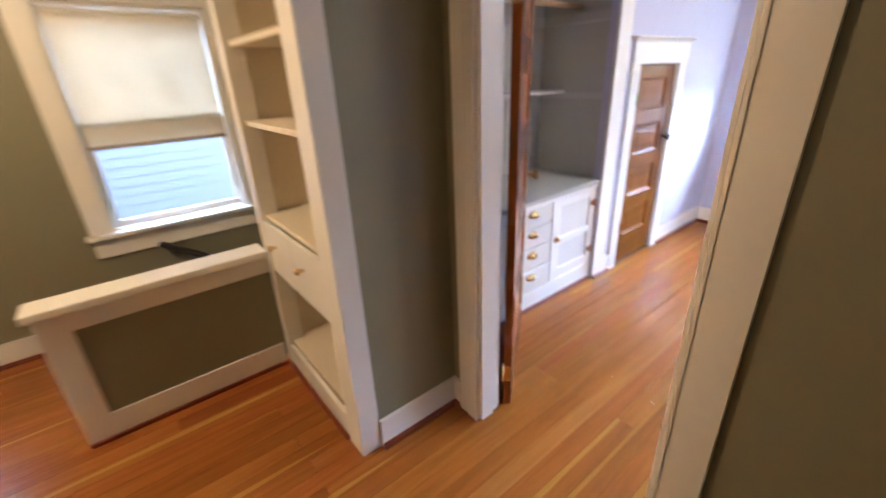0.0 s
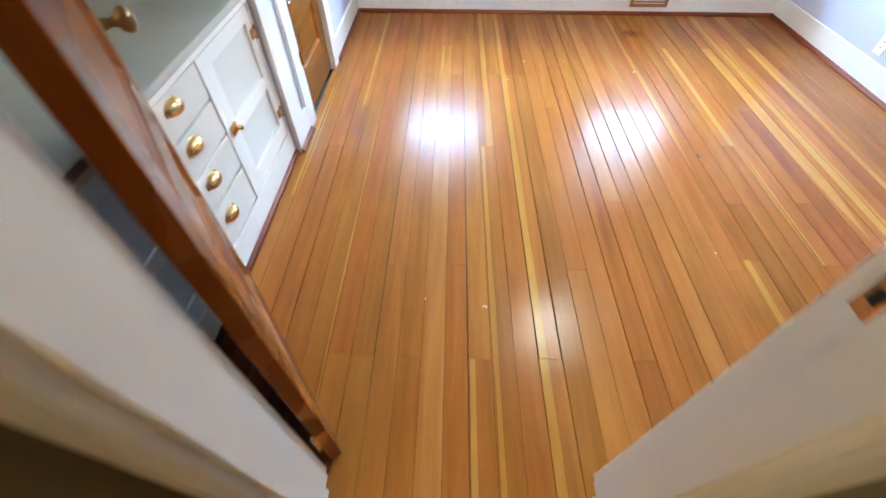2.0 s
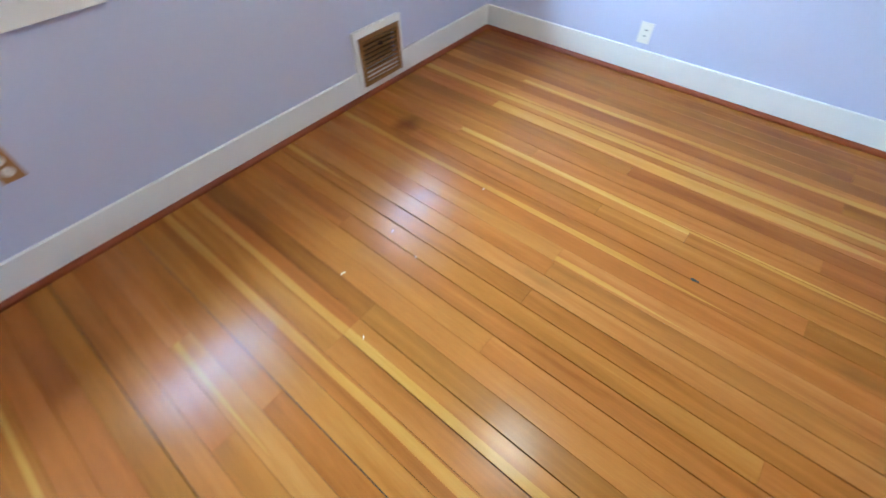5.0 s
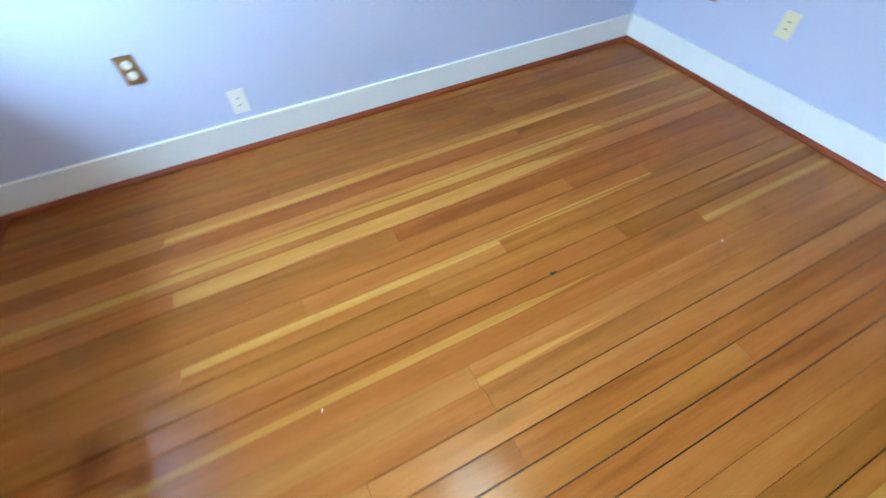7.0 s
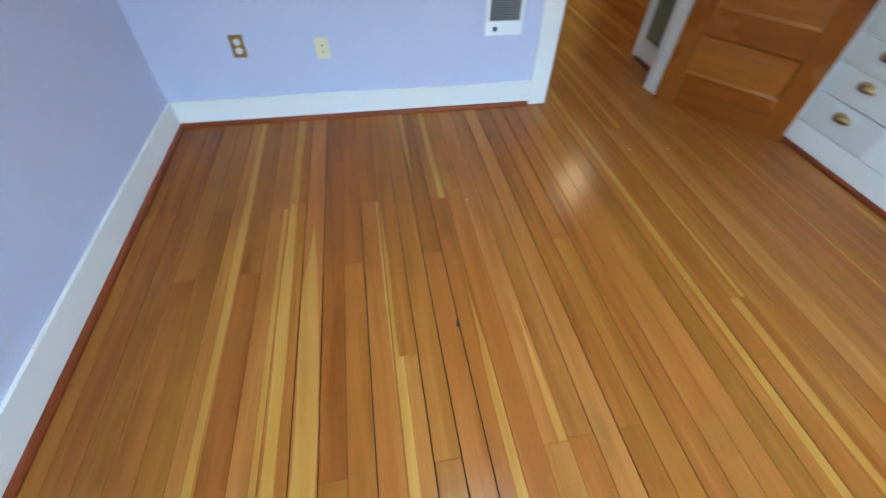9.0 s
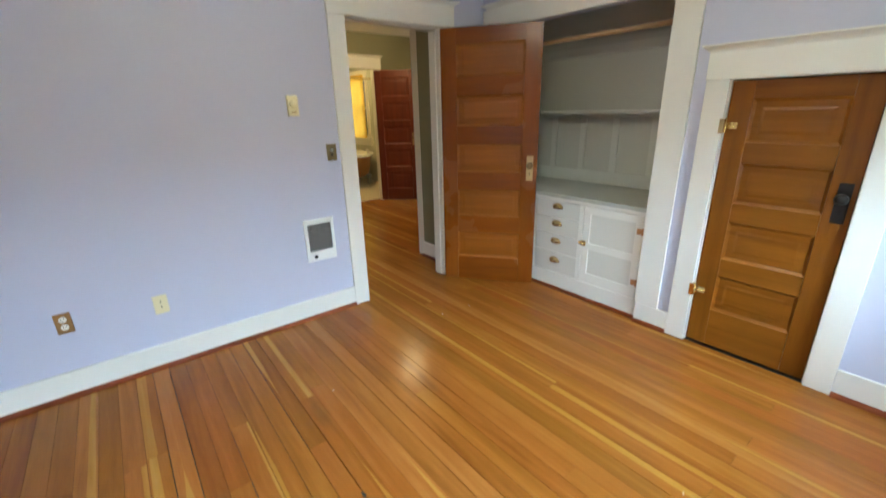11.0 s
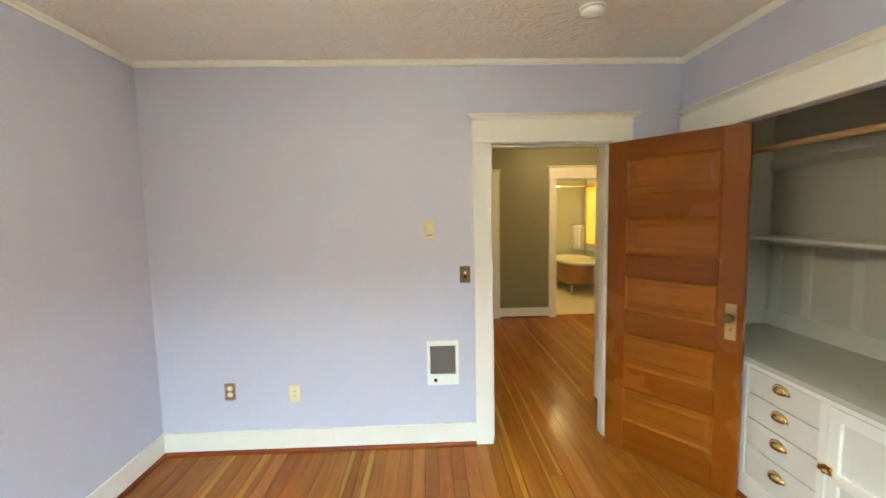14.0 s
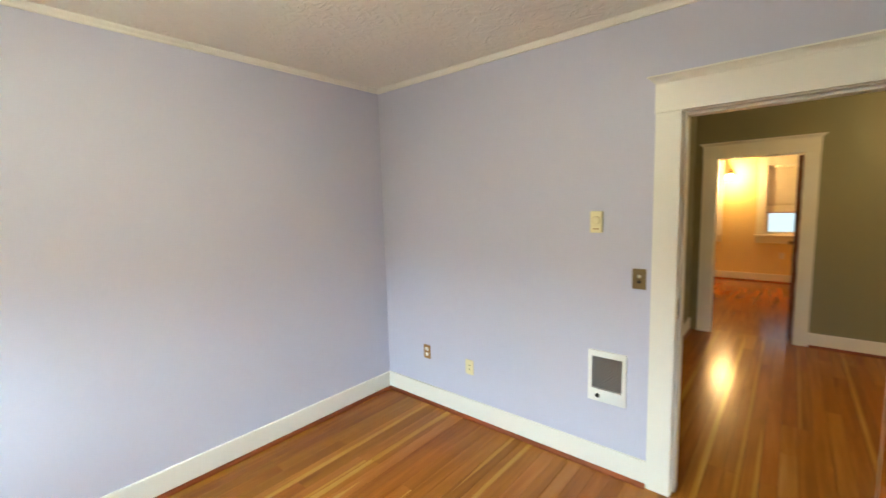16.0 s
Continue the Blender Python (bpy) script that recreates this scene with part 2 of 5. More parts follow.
MAHOG = wood("dark_red_door", (0.08, 0.014, 0.004), (0.14, 0.024, 0.006), (0.20, 0.038, 0.009), "Z", 0.3, spread=0.2)
RODW = wood("closet_rod_wood", (0.30, 0.16, 0.07), (0.42, 0.25, 0.12), (0.5, 0.32, 0.16), "Y", 0.4, spread=0.2)
GLASSM = bpy.data.materials.new("window_glass")
GLASSM.use_nodes = True
gb = GLASSM.node_tree.nodes["Principled BSDF"]
gb.inputs["Transmission Weight"].default_value = 1.0
gb.inputs["Roughness"].default_value = 0.0
gb.inputs["IOR"].default_value = 1.1


def ceiling_material():
    m = material("textured_ceiling", (0.86, 0.82, 0.735), 0.32, 0.03, 2, 16, 0)
    nt = m.node_tree
    b = nt.nodes["Principled BSDF"]
    geo = nt.nodes.new("ShaderNodeNewGeometry")
    n1 = nt.nodes.new("ShaderNodeTexNoise")
    n1.inputs["Scale"].default_value, n1.inputs["Detail"].default_value = 14, 4
    n1.inputs["Distortion"].default_value = 1.2
    nt.links.new(geo.outputs["Position"], n1.inputs["Vector"])
    st = nt.nodes.new("ShaderNodeMapRange")
    st.inputs["From Min"].default_value, st.inputs["From Max"].default_value = 0.44, 0.58
    nt.links.new(n1.outputs["Fac"], st.inputs["Value"])
    bp = nt.nodes.new("ShaderNodeBump")
    bp.inputs["Strength"].default_value, bp.inputs["Distance"].default_value = 0.55, 0.006
    nt.links.new(st.outputs["Result"], bp.inputs["Height"])
    nt.links.new(bp.outputs["Normal"], b.inputs["Normal"])
    return m


CEIL = ceiling_material()


def glow(name, color, strength):
    m = bpy.data.materials.new(name)
    m.use_nodes = True
    b = m.node_tree.nodes["Principled BSDF"]
    b.inputs["Base Color"].default_value = (0.8, 0.8, 0.78, 1)
    b.inputs["Emission Color"].default_value = (*color, 1)
    b.inputs["Emission Strength"].default_value = strength
    return m


def cloth(name, color, through_part):
    m = bpy.data.materials.new(name)
    m.use_nodes = True
    nt = m.node_tree
    out = nt.nodes["Material Output"]
    d = nt.nodes.new("ShaderNodeBsdfDiffuse")
    tr = nt.nodes.new("ShaderNodeBsdfTranslucent")
    geo = nt.nodes.new("ShaderNodeNewGeometry")
    n1 = nt.nodes.new("ShaderNodeTexNoise")
    n1.inputs["Scale"].default_value, n1.inputs["Detail"].default_value = 5, 5
    nt.links.new(geo.outputs["Position"], n1.inputs["Vector"])
    r = nt.nodes.new("ShaderNodeMix")
    r.data_type = "RGBA"
    r.inputs["A"].default_value = (*[c * 0.9 for c in color], 1)
    r.inputs["B"].default_value = (*color, 1)
    nt.links.new(n1.outputs["Fac"], r.inputs["Factor"])
    for n in (d, tr):
        nt.links.new(r.outputs["Result"], n.inputs["Color"])
    mix = nt.nodes.new("ShaderNodeMixShader")
    mix.inputs[0].default_value = through_part
    nt.links.new(d.outputs[0], mix.inputs[1])
    nt.links.new(tr.outputs[0], mix.inputs[2])
    nt.links.new(mix.outputs[0], out.inputs["Surface"])
    return m


SHADE = cloth("shade_cloth", (0.88, 0.82, 0.68), 0.28)
HEM = cloth("shade_hem", (0.42, 0.34, 0.27), 0.2)
TOWEL = cloth("towel_cloth", (0.85, 0.82, 0.72), 0.05)
LAMPGLOW = glow("lit_diffuser", (1.0, 0.93, 0.66), 47)
BULBGLOW = glow("lit_bulb_glass", (1.0, 0.72, 0.35), 14)


# ---- building helpers ----
def box(bm, x0, x1, y0, y1, z0, z1, mi=0, bevel=0.0):
    vs = [bm.verts.new((x, y, z)) for z in (z0, z1) for y in (y0, y1) for x in (x0, x1)]
    fs = []
    for idx in ((0, 2, 3, 1), (4, 5, 7, 6), (0, 1, 5, 4), (2, 6, 7, 3), (0, 4, 6, 2), (1, 3, 7, 5)):
        f = bm.faces.new([vs[i] for i in idx])
        f.material_index = mi
        fs.append(f)
    if bevel:
        es = {e for f in fs for e in f.edges}
        bmesh.ops.bevel(bm, geom=list(es), offset=bevel, segments=2, affect="EDGES", profile=0.6)
    return fs


def turned(bm, profile, centre, axis="Z", seg=24, mi=0):
    """A surface of revolution: profile of (radius, along) pairs."""
    rings = []
    for r, h in profile:
        ring = []
        for k in range(seg):
            a = 2 * math.pi * k / seg
            u, v = r * math.cos(a), r * math.sin(a)
            p = {"Z": (u, v, h), "Y": (u, h, v), "X": (h, u, v)}[axis]
            ring.append(bm.verts.new([p[i] + centre[i] for i in range(3)]))
        rings.append(ring)
    for a, b in zip(rings, rings[1:]):
        for k in range(seg):
            f = bm.faces.new((a[k], a[(k + 1) % seg], b[(k + 1) % seg], b[k]))
            f.material_index, f.smooth = mi, True
    for ring in (rings[0], rings[-1]):
        f = bm.faces.new(ring)
        f.material_index = mi
    return rings


def mesh_of(name, bm, mats):
    bmesh.ops.recalc_face_normals(bm, faces=bm.faces)
    me = bpy.data.meshes.new(name)
    bm.to_mesh(me)
    bm.free()
    for m in mats if isinstance(mats, (list, tuple)) else [mats]:
        me.materials.append(m)
    return me


def part(name, bm, mats, parent, label=""):
    ob = new(name, mesh_of(name, bm, mats))
    ob.parent = parent
    if label:
        ob["label"] = label
    return ob


def box_part(name, dims, mat, parent, bevel=0.002, label=""):
    bm = bmesh.new()
    box(bm, *dims, bevel=bevel)
    return part(name, bm, mat, parent, label)


def thing(name, m, label, category, group="", kind=""):
    ob = new(name)
    ob.empty_display_size = 0.05
    ob.matrix_world = m
    return tagged(ob, label, category, group, kind)


def structure(name, bm, mats, label, category):
    return tagged(new(name, mesh_of(name, bm, mats)), label, category, kind="structure")


def slab(bm, axis, a, b, u0, u1, z0, z1, holes):
    """One joined slab between a and b on its axis, pierced by holes (u0, u1, z0, z1)."""
    us = sorted({u0, u1, *[min(max(u, u0), u1) for h in holes for u in h[:2]]})
    zs = sorted({z0, z1, *[min(max(z, z0), z1) for h in holes for z in h[2:]]})
    nu, nz = len(us) - 1, len(zs) - 1
    cache = {}

    def has(i, j):
        if not (0 <= i < nu and 0 <= j < nz):
            return False
        u, z = (us[i] + us[i + 1]) / 2, (zs[j] + zs[j + 1]) / 2
        return not any(h[0] < u < h[1] and h[2] < z < h[3] for h in holes)

    def v(i, j, s):
        if (i, j, s) not in cache:
            w = a if s == 0 else b
            cache[i, j, s] = bm.verts.new((us[i], w, zs[j]) if axis == "y" else (w, us[i], zs[j]))
        return cache[i, j, s]

    for i in range(nu):
        for j in range(nz):
            if not has(i, j):
                continue
            for s in (0, 1):
                bm.faces.new([v(i, j, s), v(i + 1, j, s), v(i + 1, j + 1, s), v(i, j + 1, s)])
            for di, dj, p, q in ((-1, 0, (i, j), (i, j + 1)), (1, 0, (i + 1, j), (i + 1, j + 1)),
                                 (0, -1, (i, j), (i + 1, j)), (0, 1, (i, j + 1), (i + 1, j + 1))):
                if not has(i + di, j + dj):
                    bm.faces.new([v(*p, 0), v(*q, 0), v(*q, 1), v(*p, 1)])


def soften(bm, width):
    """Eased outer edges."""
    es = [e for e in bm.edges if len(e.link_faces) == 2 and e.calc_face_angle(0) > 0.5]
    bmesh.ops.bevel(bm, geom=es, offset=width, segments=1, affect="EDGES")


def wall(name, axis, a, b, u0, u1, z0, z1, holes, mat, label):
    bm = bmesh.new()
    slab(bm, axis, a, b, u0, u1, z0, z1, holes)
    return structure(name, bm, mat, label, "wall")


H = 2.562
W, L = 3.495, 3.53
HW, HE, HS = -1.75, 1.73, -3.338      # hall west, east and south faces
DX0, DX1, DH = 0.475, 1.26, 2.033      # bedroom doorway

# ---- bedroom shell ----
wall("wall_south", "y", -0.057, 0.0, 0.0, W, 0, H, [(DX0 - 0.021, DX1 + 0.021, -1, DH + 0.021)], LAV, "lavender painted plaster wall with a doorway")
wall("wall_west", "x", -0.057, 0.0, 0.0, L, 0, H, [(0.14, 1.55, -1, 2.04), (1.867, 2.506, -1, 1.574)], LAV,
     "lavender painted wall with closet and low door openings")
wall("wall_north", "y", L, L + 0.16, -0.1, W + 0.1, 0, H, [(0.305, 1.175, 0.945, 2.03), (2.215, 3.085, 0.945, 2.03), (2.303, 2.553, 0.087, 0.304)], LAV,
     "lavender painted outer wall with two windows")
wall("wall_east", "x", W, W + 0.16, -0.057, L, 0, H, [], LAV, "plain lavender painted plaster wall")
bm = bmesh.new()
box(bm, -0.06, W + 0.16, -0.057, L + 0.16, H, H + 0.12)
structure("ceiling", bm, CEIL, "off-white ceiling with swirled plaster texture", "ceiling")

# ---- hall shell ----
wall("wall_hall_north", "y", -0.115, -0.058, 0.29, HE, 0, H, [(DX0 - 0.021, DX1 + 0.021, -1, DH + 0.021)], OLIVE, "olive green painted hall wall with a doorway")
wall("wall_hall_return", "x", 0.22, 0.29, -0.56, -0.058, 0, H, [], OLIVE, "olive green painted hall wall beside the shelves")
wall("wall_hall_east", "x", HE, HE + 0.12, HS - 0.12, -0.058, 0, H, [(-1.75, -0.80, -1, DH)], OLIVE, "olive green painted hall wall with an opening")
wall("wall_hall_south", "y", HS - 0.057, HS, HW, HE, 0, H, [(-0.871, -0.199, -1, 2.081), (0.739, 1.531, -1, 2.054)], OLIVE,
     "olive green painted hall wall with two doorways")
wall("wall_hall_west", "x", HW - 0.16, HW, HS - 0.057, 0.1, -1.6, H, [(-1.275, -0.44, 0.69, 2.0), (-3.035, -2.20, 0.69, 2.0)], OLIVE, "olive green painted outer wall with two windows")
wall("wall_stair_end", "y", -0.10, -0.058, HW, -0.62, -1.6, H, [], OLIVE, "olive green painted wall at the stair")
wall("wall_stair_side", "x", -0.66, -0.62, -0.60, -0.10, -1.6, H, [], OLIVE, "olive green painted wall beside the stair")
bm = bmesh.new()
box(bm, HW - 0.16, HE + 0.12, HS - 0.057, -0.058, H, H + 0.12)
structure("ceiling_hall", bm, CEIL, "off-white textured hall ceiling", "ceiling")
# room the walk starts from
wall("wall_start_room", "x", 3.6, 3.7, HS, -0.058, 0, H, [], OLIVE, "plain olive wall beyond the hall opening")
wall("wall_start_side", "y", -0.45, -0.40, HE + 0.12, 3.6, 0, H, [], OLIVE, "plain olive side wall beyond the hall opening")
wall("wall_start_back", "y", -2.60, -2.55, HE + 0.12, 3.6, 0, H, [], OLIVE, "plain olive back wall beyond the hall opening")
bm = bmesh.new()
box(bm, HE + 0.12, 3.6, -2.6, -0.4, H, H + 0.1)
structure("ceiling_start", bm, CEIL, "off-white ceiling beyond the hall opening", "ceiling")

# ---- yellow room and bathroom shells ----
YS = -7.25
wall("wall_yellow_north", "y", HS - 0.115, HS - 0.058, 0.25, 3.2, 0, H, [(0.739, 1.531, -1, 2.054)], YELLOW, "warm yellow painted wall with a doorway")
wall("wall_yellow_south", "y", YS - 0.16, YS, 0.20, 3.2, 0, H, [(0.45, 1.21, 0.88, 2.15), (1.98, 2.73, 0.88, 2.15)], YELLOW, "warm yellow painted wall with windows")
wall("wall_yellow_east", "x", 3.2, 3.3, YS, HS - 0.058, 0, H, [], YELLOW, "warm yellow painted wall")
wall("wall_yellow_west", "x", 0.20, 0.25, YS, HS - 0.058, 0, H, [], YELLOW, "warm yellow painted partition wall")
wall("wall_bath_east", "x", 0.15, 0.199, -6.2, HS - 0.058, 0, H, [], BATHP, "grey-green painted bathroom partition")
wall("wall_bath_north", "y", HS - 0.115, HS - 0.058, -1.75, 0.15, 0, H, [(-0.871, -0.199, -1, 2.081)], BATHP, "grey-green painted bathroom wall with a doorway")
wall("wall_bath_south", "y", -6.36, -6.2, -1.91, 0.199, 0, H, [], BATHP, "grey-green painted bathroom wall")
wall("wall_bath_west", "x", -1.91, -1.75, -6.2, HS - 0.058, 0, H, [(-5.95, -5.30, 0.9, 2.1)], BATHP, "grey-green painted bathroom wall with a window")
bm = bmesh.new()
box(bm, -1.91, 3.3, YS - 0.16, HS - 0.058, H, H + 0.12)
structure("ceiling_rooms", bm, CEIL, "off-white ceiling of the rooms across the hall", "ceiling")


# ---- trim ----
def facing(axis, at):
    """The pose of a wall face: local x runs along the wall, local y out of it."""
    return {"+y": pose(0, at, 0), "-y": pose(0, at, 0, 0, 0, 180), "+x": pose(at, 0, 0, 0, 0, -90), "-x": pose(at, 0, 0, 0, 0, 90)}[axis]


def cap_profile(bm, u0, u1, z0, z1, deep):
    """A crown moulding along u with returns: stepped cove."""
    steps = [(0.022, 0.0), (0.026, 0.25), (0.034, 0.5), (0.05, 0.75), (0.056, 0.8), (0.056, 1.0)]
    rings = []
    for u, s in ((u0, -1), (u1, 1)):
        ring = []
        for d, k in steps:
            ring.append(bm.verts.new((u + s * (d - 0.022), d * deep / 0.056, z0 + k * (z1 - z0))))
        ring.append(bm.verts.new((u + s * (0.056 - 0.022), 0, z1)))
        ring.append(bm.verts.new((u, 0, z0)))
        rings.append(ring)
    n = len(rings[0])
    for k in range(n):
        bm.faces.new((rings[0][k], rings[0][(k + 1) % n], rings[1][(k + 1) % n], rings[1][k]))
    for r in rings:
        bm.faces.new(r)


def door_trim(name, axis, at, u0, u1, top, wl, wr, head, cap=0.037, label="white painted wooden door casing", mat=None, z_start=0.0, bead=False):
    mat = mat or WHITE
    root = thing(name, facing(axis, at), label, "door casing", kind="structure")
    box_part("casing", (u0 - wl, u0, 0, 0.02, z_start, top), mat, root)
    box_part("casing", (u1, u1 + wr, 0, 0.02, z_start, top), mat, root)
    box_part("head_casing", (u0 - wl - 0.004, u1 + wr + 0.004, 0, 0.024, top + 0.001, top + head), mat, root)
    if bead:
        for e, s, steps in ((u0, -1, (0.0,)), (u1, 1, (0.0, 0.021, 0.042))):
            for w in steps:
                a = e + s * w
                box_part("casing_bead", (min(a, a + s * 0.013), max(a, a + s * 0.013), 0.0202, 0.0252, z_start, top - 0.001), mat, root, 0.0035)
    bm = bmesh.new()
    cap_profile(bm, u0 - wl - 0.004, u1 + wr + 0.004, top + head + 0.001, top + head + cap, 0.056)
    part("cap_moulding", bm, mat, root)
    return root


def jamb(name, axis, at, u0, u1, top, y0, y1, stop=None, mat=None):
    """The lining boards of an opening, with a door stop."""
    mat = mat or WHITE
    root = thing(name, facing(axis, at), "white painted wooden door jamb lining", "door jamb", kind="structure")
    box_part("jamb_board", (u0 - 0.02, u0, y0, y1, 0, top), mat, root, 0.001)
    box_part("jamb_board", (u1, u1 + 0.02, y0, y1, 0, top), mat, root, 0.001)
    box_part("jamb_head", (u0 - 0.02, u1 + 0.02, y0, y1, top + 0.0005, top + 0.02), mat, root, 0.001)
    if stop:
        box_part("door_stop", (u0, u0 + 0.012, stop[0], stop[1], 0, top - 0.001), mat, root, 0.001)
        box_part("door_stop", (u1 - 0.012, u1, stop[0], stop[1], 0, top - 0.001), mat, root, 0.001)
        box_part("door_stop", (u0 + 0.013, u1 - 0.013, stop[0], stop[1], top - 0.013, top - 0.001), mat, root, 0.001)
    return root


door_trim("door_trim_bedroom", "+y", 0.0, 0.468, 1.264, 2.038, 0.13, 0.118, 0.142)
door_trim("door_trim_hall", "-y", -0.115, -1.266, -0.470, 2.038, 0.118, 0.118, 0.145, bead=True)
jamb("door_jamb_bedroom", "+y", 0.0, DX0, DX1, DH, -0.115, 0.0, stop=(-0.115, -0.040))
# closet casing: its head runs into the corner
cl = thing("closet_trim", facing("+x", 0.0), "white painted wooden closet casing", "closet casing", kind="structure")
box_part("casing", (-0.135, -0.021, 0, 0.02, 0.0, 2.04), WHITE, cl)
box_part("casing", (-1.70, -1.545, 0, 0.02, 0.145, 2.04), WHITE, cl)
box_part("head_casing", (-1.704, -0.021, 0, 0.024, 2.041, 2.185), WHITE, cl)
bm = bmesh.new()
cap_profile(bm, -1.704, -0.060, 2.186, 2.222, 0.056)
part("cap_moulding", bm, WHITE, cl)
door_trim("low_door_trim", "+x", 0.0, -2.49, -1.883, 1.556, 0.112, 0.112, 0.137)
jamb("low_door_jamb", "+x", 0.0, -2.485, -1.888, 1.553, -0.08, 0.0)
door_trim("yellow_room_door_trim", "+y", HS, 0.755, 1.515, 2.035, 0.12, 0.135, 0.14)
jamb("yellow_room_jamb", "+y", HS, 0.76, 1.51, 2.033, -0.115, 0.0)
door_trim("bathroom_door_trim", "+y", HS, -0.855, -0.215, 2.065, 0.11, 0.11, 0.15)
jamb("bathroom_jamb", "+y", HS, -0.85, -0.22, 2.06, -0.115, 0.0)


def skirting(name, axis, at, u0, u1, top=0.152, deep=0.018, label="white painted baseboard with a dark red shoe moulding"):
    root = thing(name, facing(axis, at), label, "baseboard", kind="structure")
    bm = bmesh.new()
    box(bm, u0, u1, 0, deep, 0.004, top, bevel=0.003)
    part("baseboard", bm, WHITE, root)
    bm = bmesh.new()
    prof = [(deep, 0.001), (deep + 0.020, 0.001), (deep + 0.019, 0.010), (deep + 0.013, 0.018), (deep + 0.004, 0.024), (deep, 0.025)]
    a = [bm.verts.new((u0, y, z)) for y, z in prof]
    b = [bm.verts.new((u1, y, z)) for y, z in prof]
    for k in range(len(prof)):
        bm.faces.new((a[k], a[(k + 1) % len(prof)], b[(k + 1) % len(prof)], b[k]))
    bm.faces.new(a)
    bm.faces.new(b)
    part("shoe_moulding", bm, SHOE, root, "dark red stained quarter round")
    return root


skirting("baseboard_south", "+y", 0.0, 1.383, W)
skirting("baseboard_east", "-x", W, 0.02, L - 0.02)
skirting("baseboard_north", "-y", L, -W, -0.0)
skirting("baseboard_west", "+x", 0.0, -L + 0.02, -2.604)
skirting("baseboard_west_short", "+x", 0.0, -1.770, -1.551, 0.144)
skirting("baseboard_hall_north", "-y", -0.115, -HE, -1.385)
skirting("baseboard_hall_north_short", "-y", -0.115, -0.347, -0.29)
skirting("baseboard_hall_return", "+x", 0.29, 0.134, 0.56)
skirting("baseboard_hall_east", "-x", HE, HS + 0.02, -1.87)
skirting("baseboard_hall_east_short", "-x", HE, -0.69, -0.135)
skirting("baseboard_hall_south", "+y", HS, -0.104, 0.634)
skirting("baseboard_hall_south_west", "+y", HS, HW, -0.966)
skirting("baseboard_hall_west", "+x", HW, 1.62, 3.33)
skirting("baseboard_yellow_south", "+y", YS, 0.25, 3.2)


def picture_mould(name, axis, at, u0, u1):
    root = thing(name, facing(axis, at), "thin white painted crown moulding", "crown moulding", kind="structure")
    bm = bmesh.new()
    prof = [(0, H - 0.034), (0.012, H - 0.034), (0.016, H - 0.022), (0.026, H - 0.010), (0.030, H - 0.001), (0, H - 0.001)]
    a = [bm.verts.new((u0, y, z)) for y, z in prof]
    b = [bm.verts.new((u1, y, z)) for y, z in prof]
    for k in range(len(prof)):
        bm.faces.new((a[k], a[(k + 1) % len(prof)], b[(k + 1) % len(prof)], b[k]))
    bm.faces.new(a)
    bm.faces.new(b)
    part("moulding", bm, WHITE, root)


picture_mould("crown_south", "+y", 0.0, 0, W)
picture_mould("crown_east", "-x", W, 0.03, L - 0.03)
picture_mould("crown_north", "-y", L, -W, 0)
picture_mould("crown_west", "+x", 0.0, -L + 0.03, -0.03)


# ---- doors ----
def panel_face(bm, x0, x1, z0, z1, y_face, y_deep):
    """A recessed panel face with a sloped and a flat border."""
    loops = []
    for inset, y in ((0, y_face), (0.004, y_face + (y_deep - y_face) * 0.35), (0.016, y_deep), (0.045, y_deep), (0.060, y_deep - (y_deep - y_face) * 0.25)):
        loops.append([bm.verts.new(p) for p in ((x0 + inset, y, z0 + inset), (x1 - inset, y, z0 + inset), (x1 - inset, y, z1 - inset), (x0 + inset, y, z1 - inset))])
    for a, b in zip(loops, loops[1:]):
        for k in range(4):
            bm.faces.new((a[k], a[(k + 1) % 4], b[(k + 1) % 4], b[k]))
    bm.faces.new(loops[-1])


def panel_door(root, w, h, count, stile, top_rail, rail, bottom_rail, thick, mats):
    sv, sh, sp = mats
    y0, y1 = -thick, 0.0
    box_part("stile", (0, stile, y0, y1, 0, h), sv, root, 0.003)
    box_part("stile", (w - stile, w, y0, y1, 0, h), sv, root, 0.003)
    ph = (h - top_rail - bottom_rail - rail * (count - 1)) / count
    z = 0.0
    edges = []
    for k in range(count + 1):
        hgt = bottom_rail if k == 0 else top_rail if k == count else rail
        box_part("rail", (stile + 0.0005, w - stile - 0.0005, y0 + 0.0005, y1 - 0.0005, z, z + hgt), sh, root, 0.002)
        z += hgt
        if k < count:
            edges.append((z, z + ph))
            z += ph
    for a, b in edges:
        bm = bmesh.new()
        panel_face(bm, stile - 0.001, w - stile + 0.001, a - 0.001, b + 0.001, y0 + 0.002, y0 + 0.013)
        panel_face(bm, stile - 0.001, w - stile + 0.001, a - 0.001, b + 0.001, y1 - 0.002, y1 - 0.013)
        part("panel", bm, sp, root)
    return edges


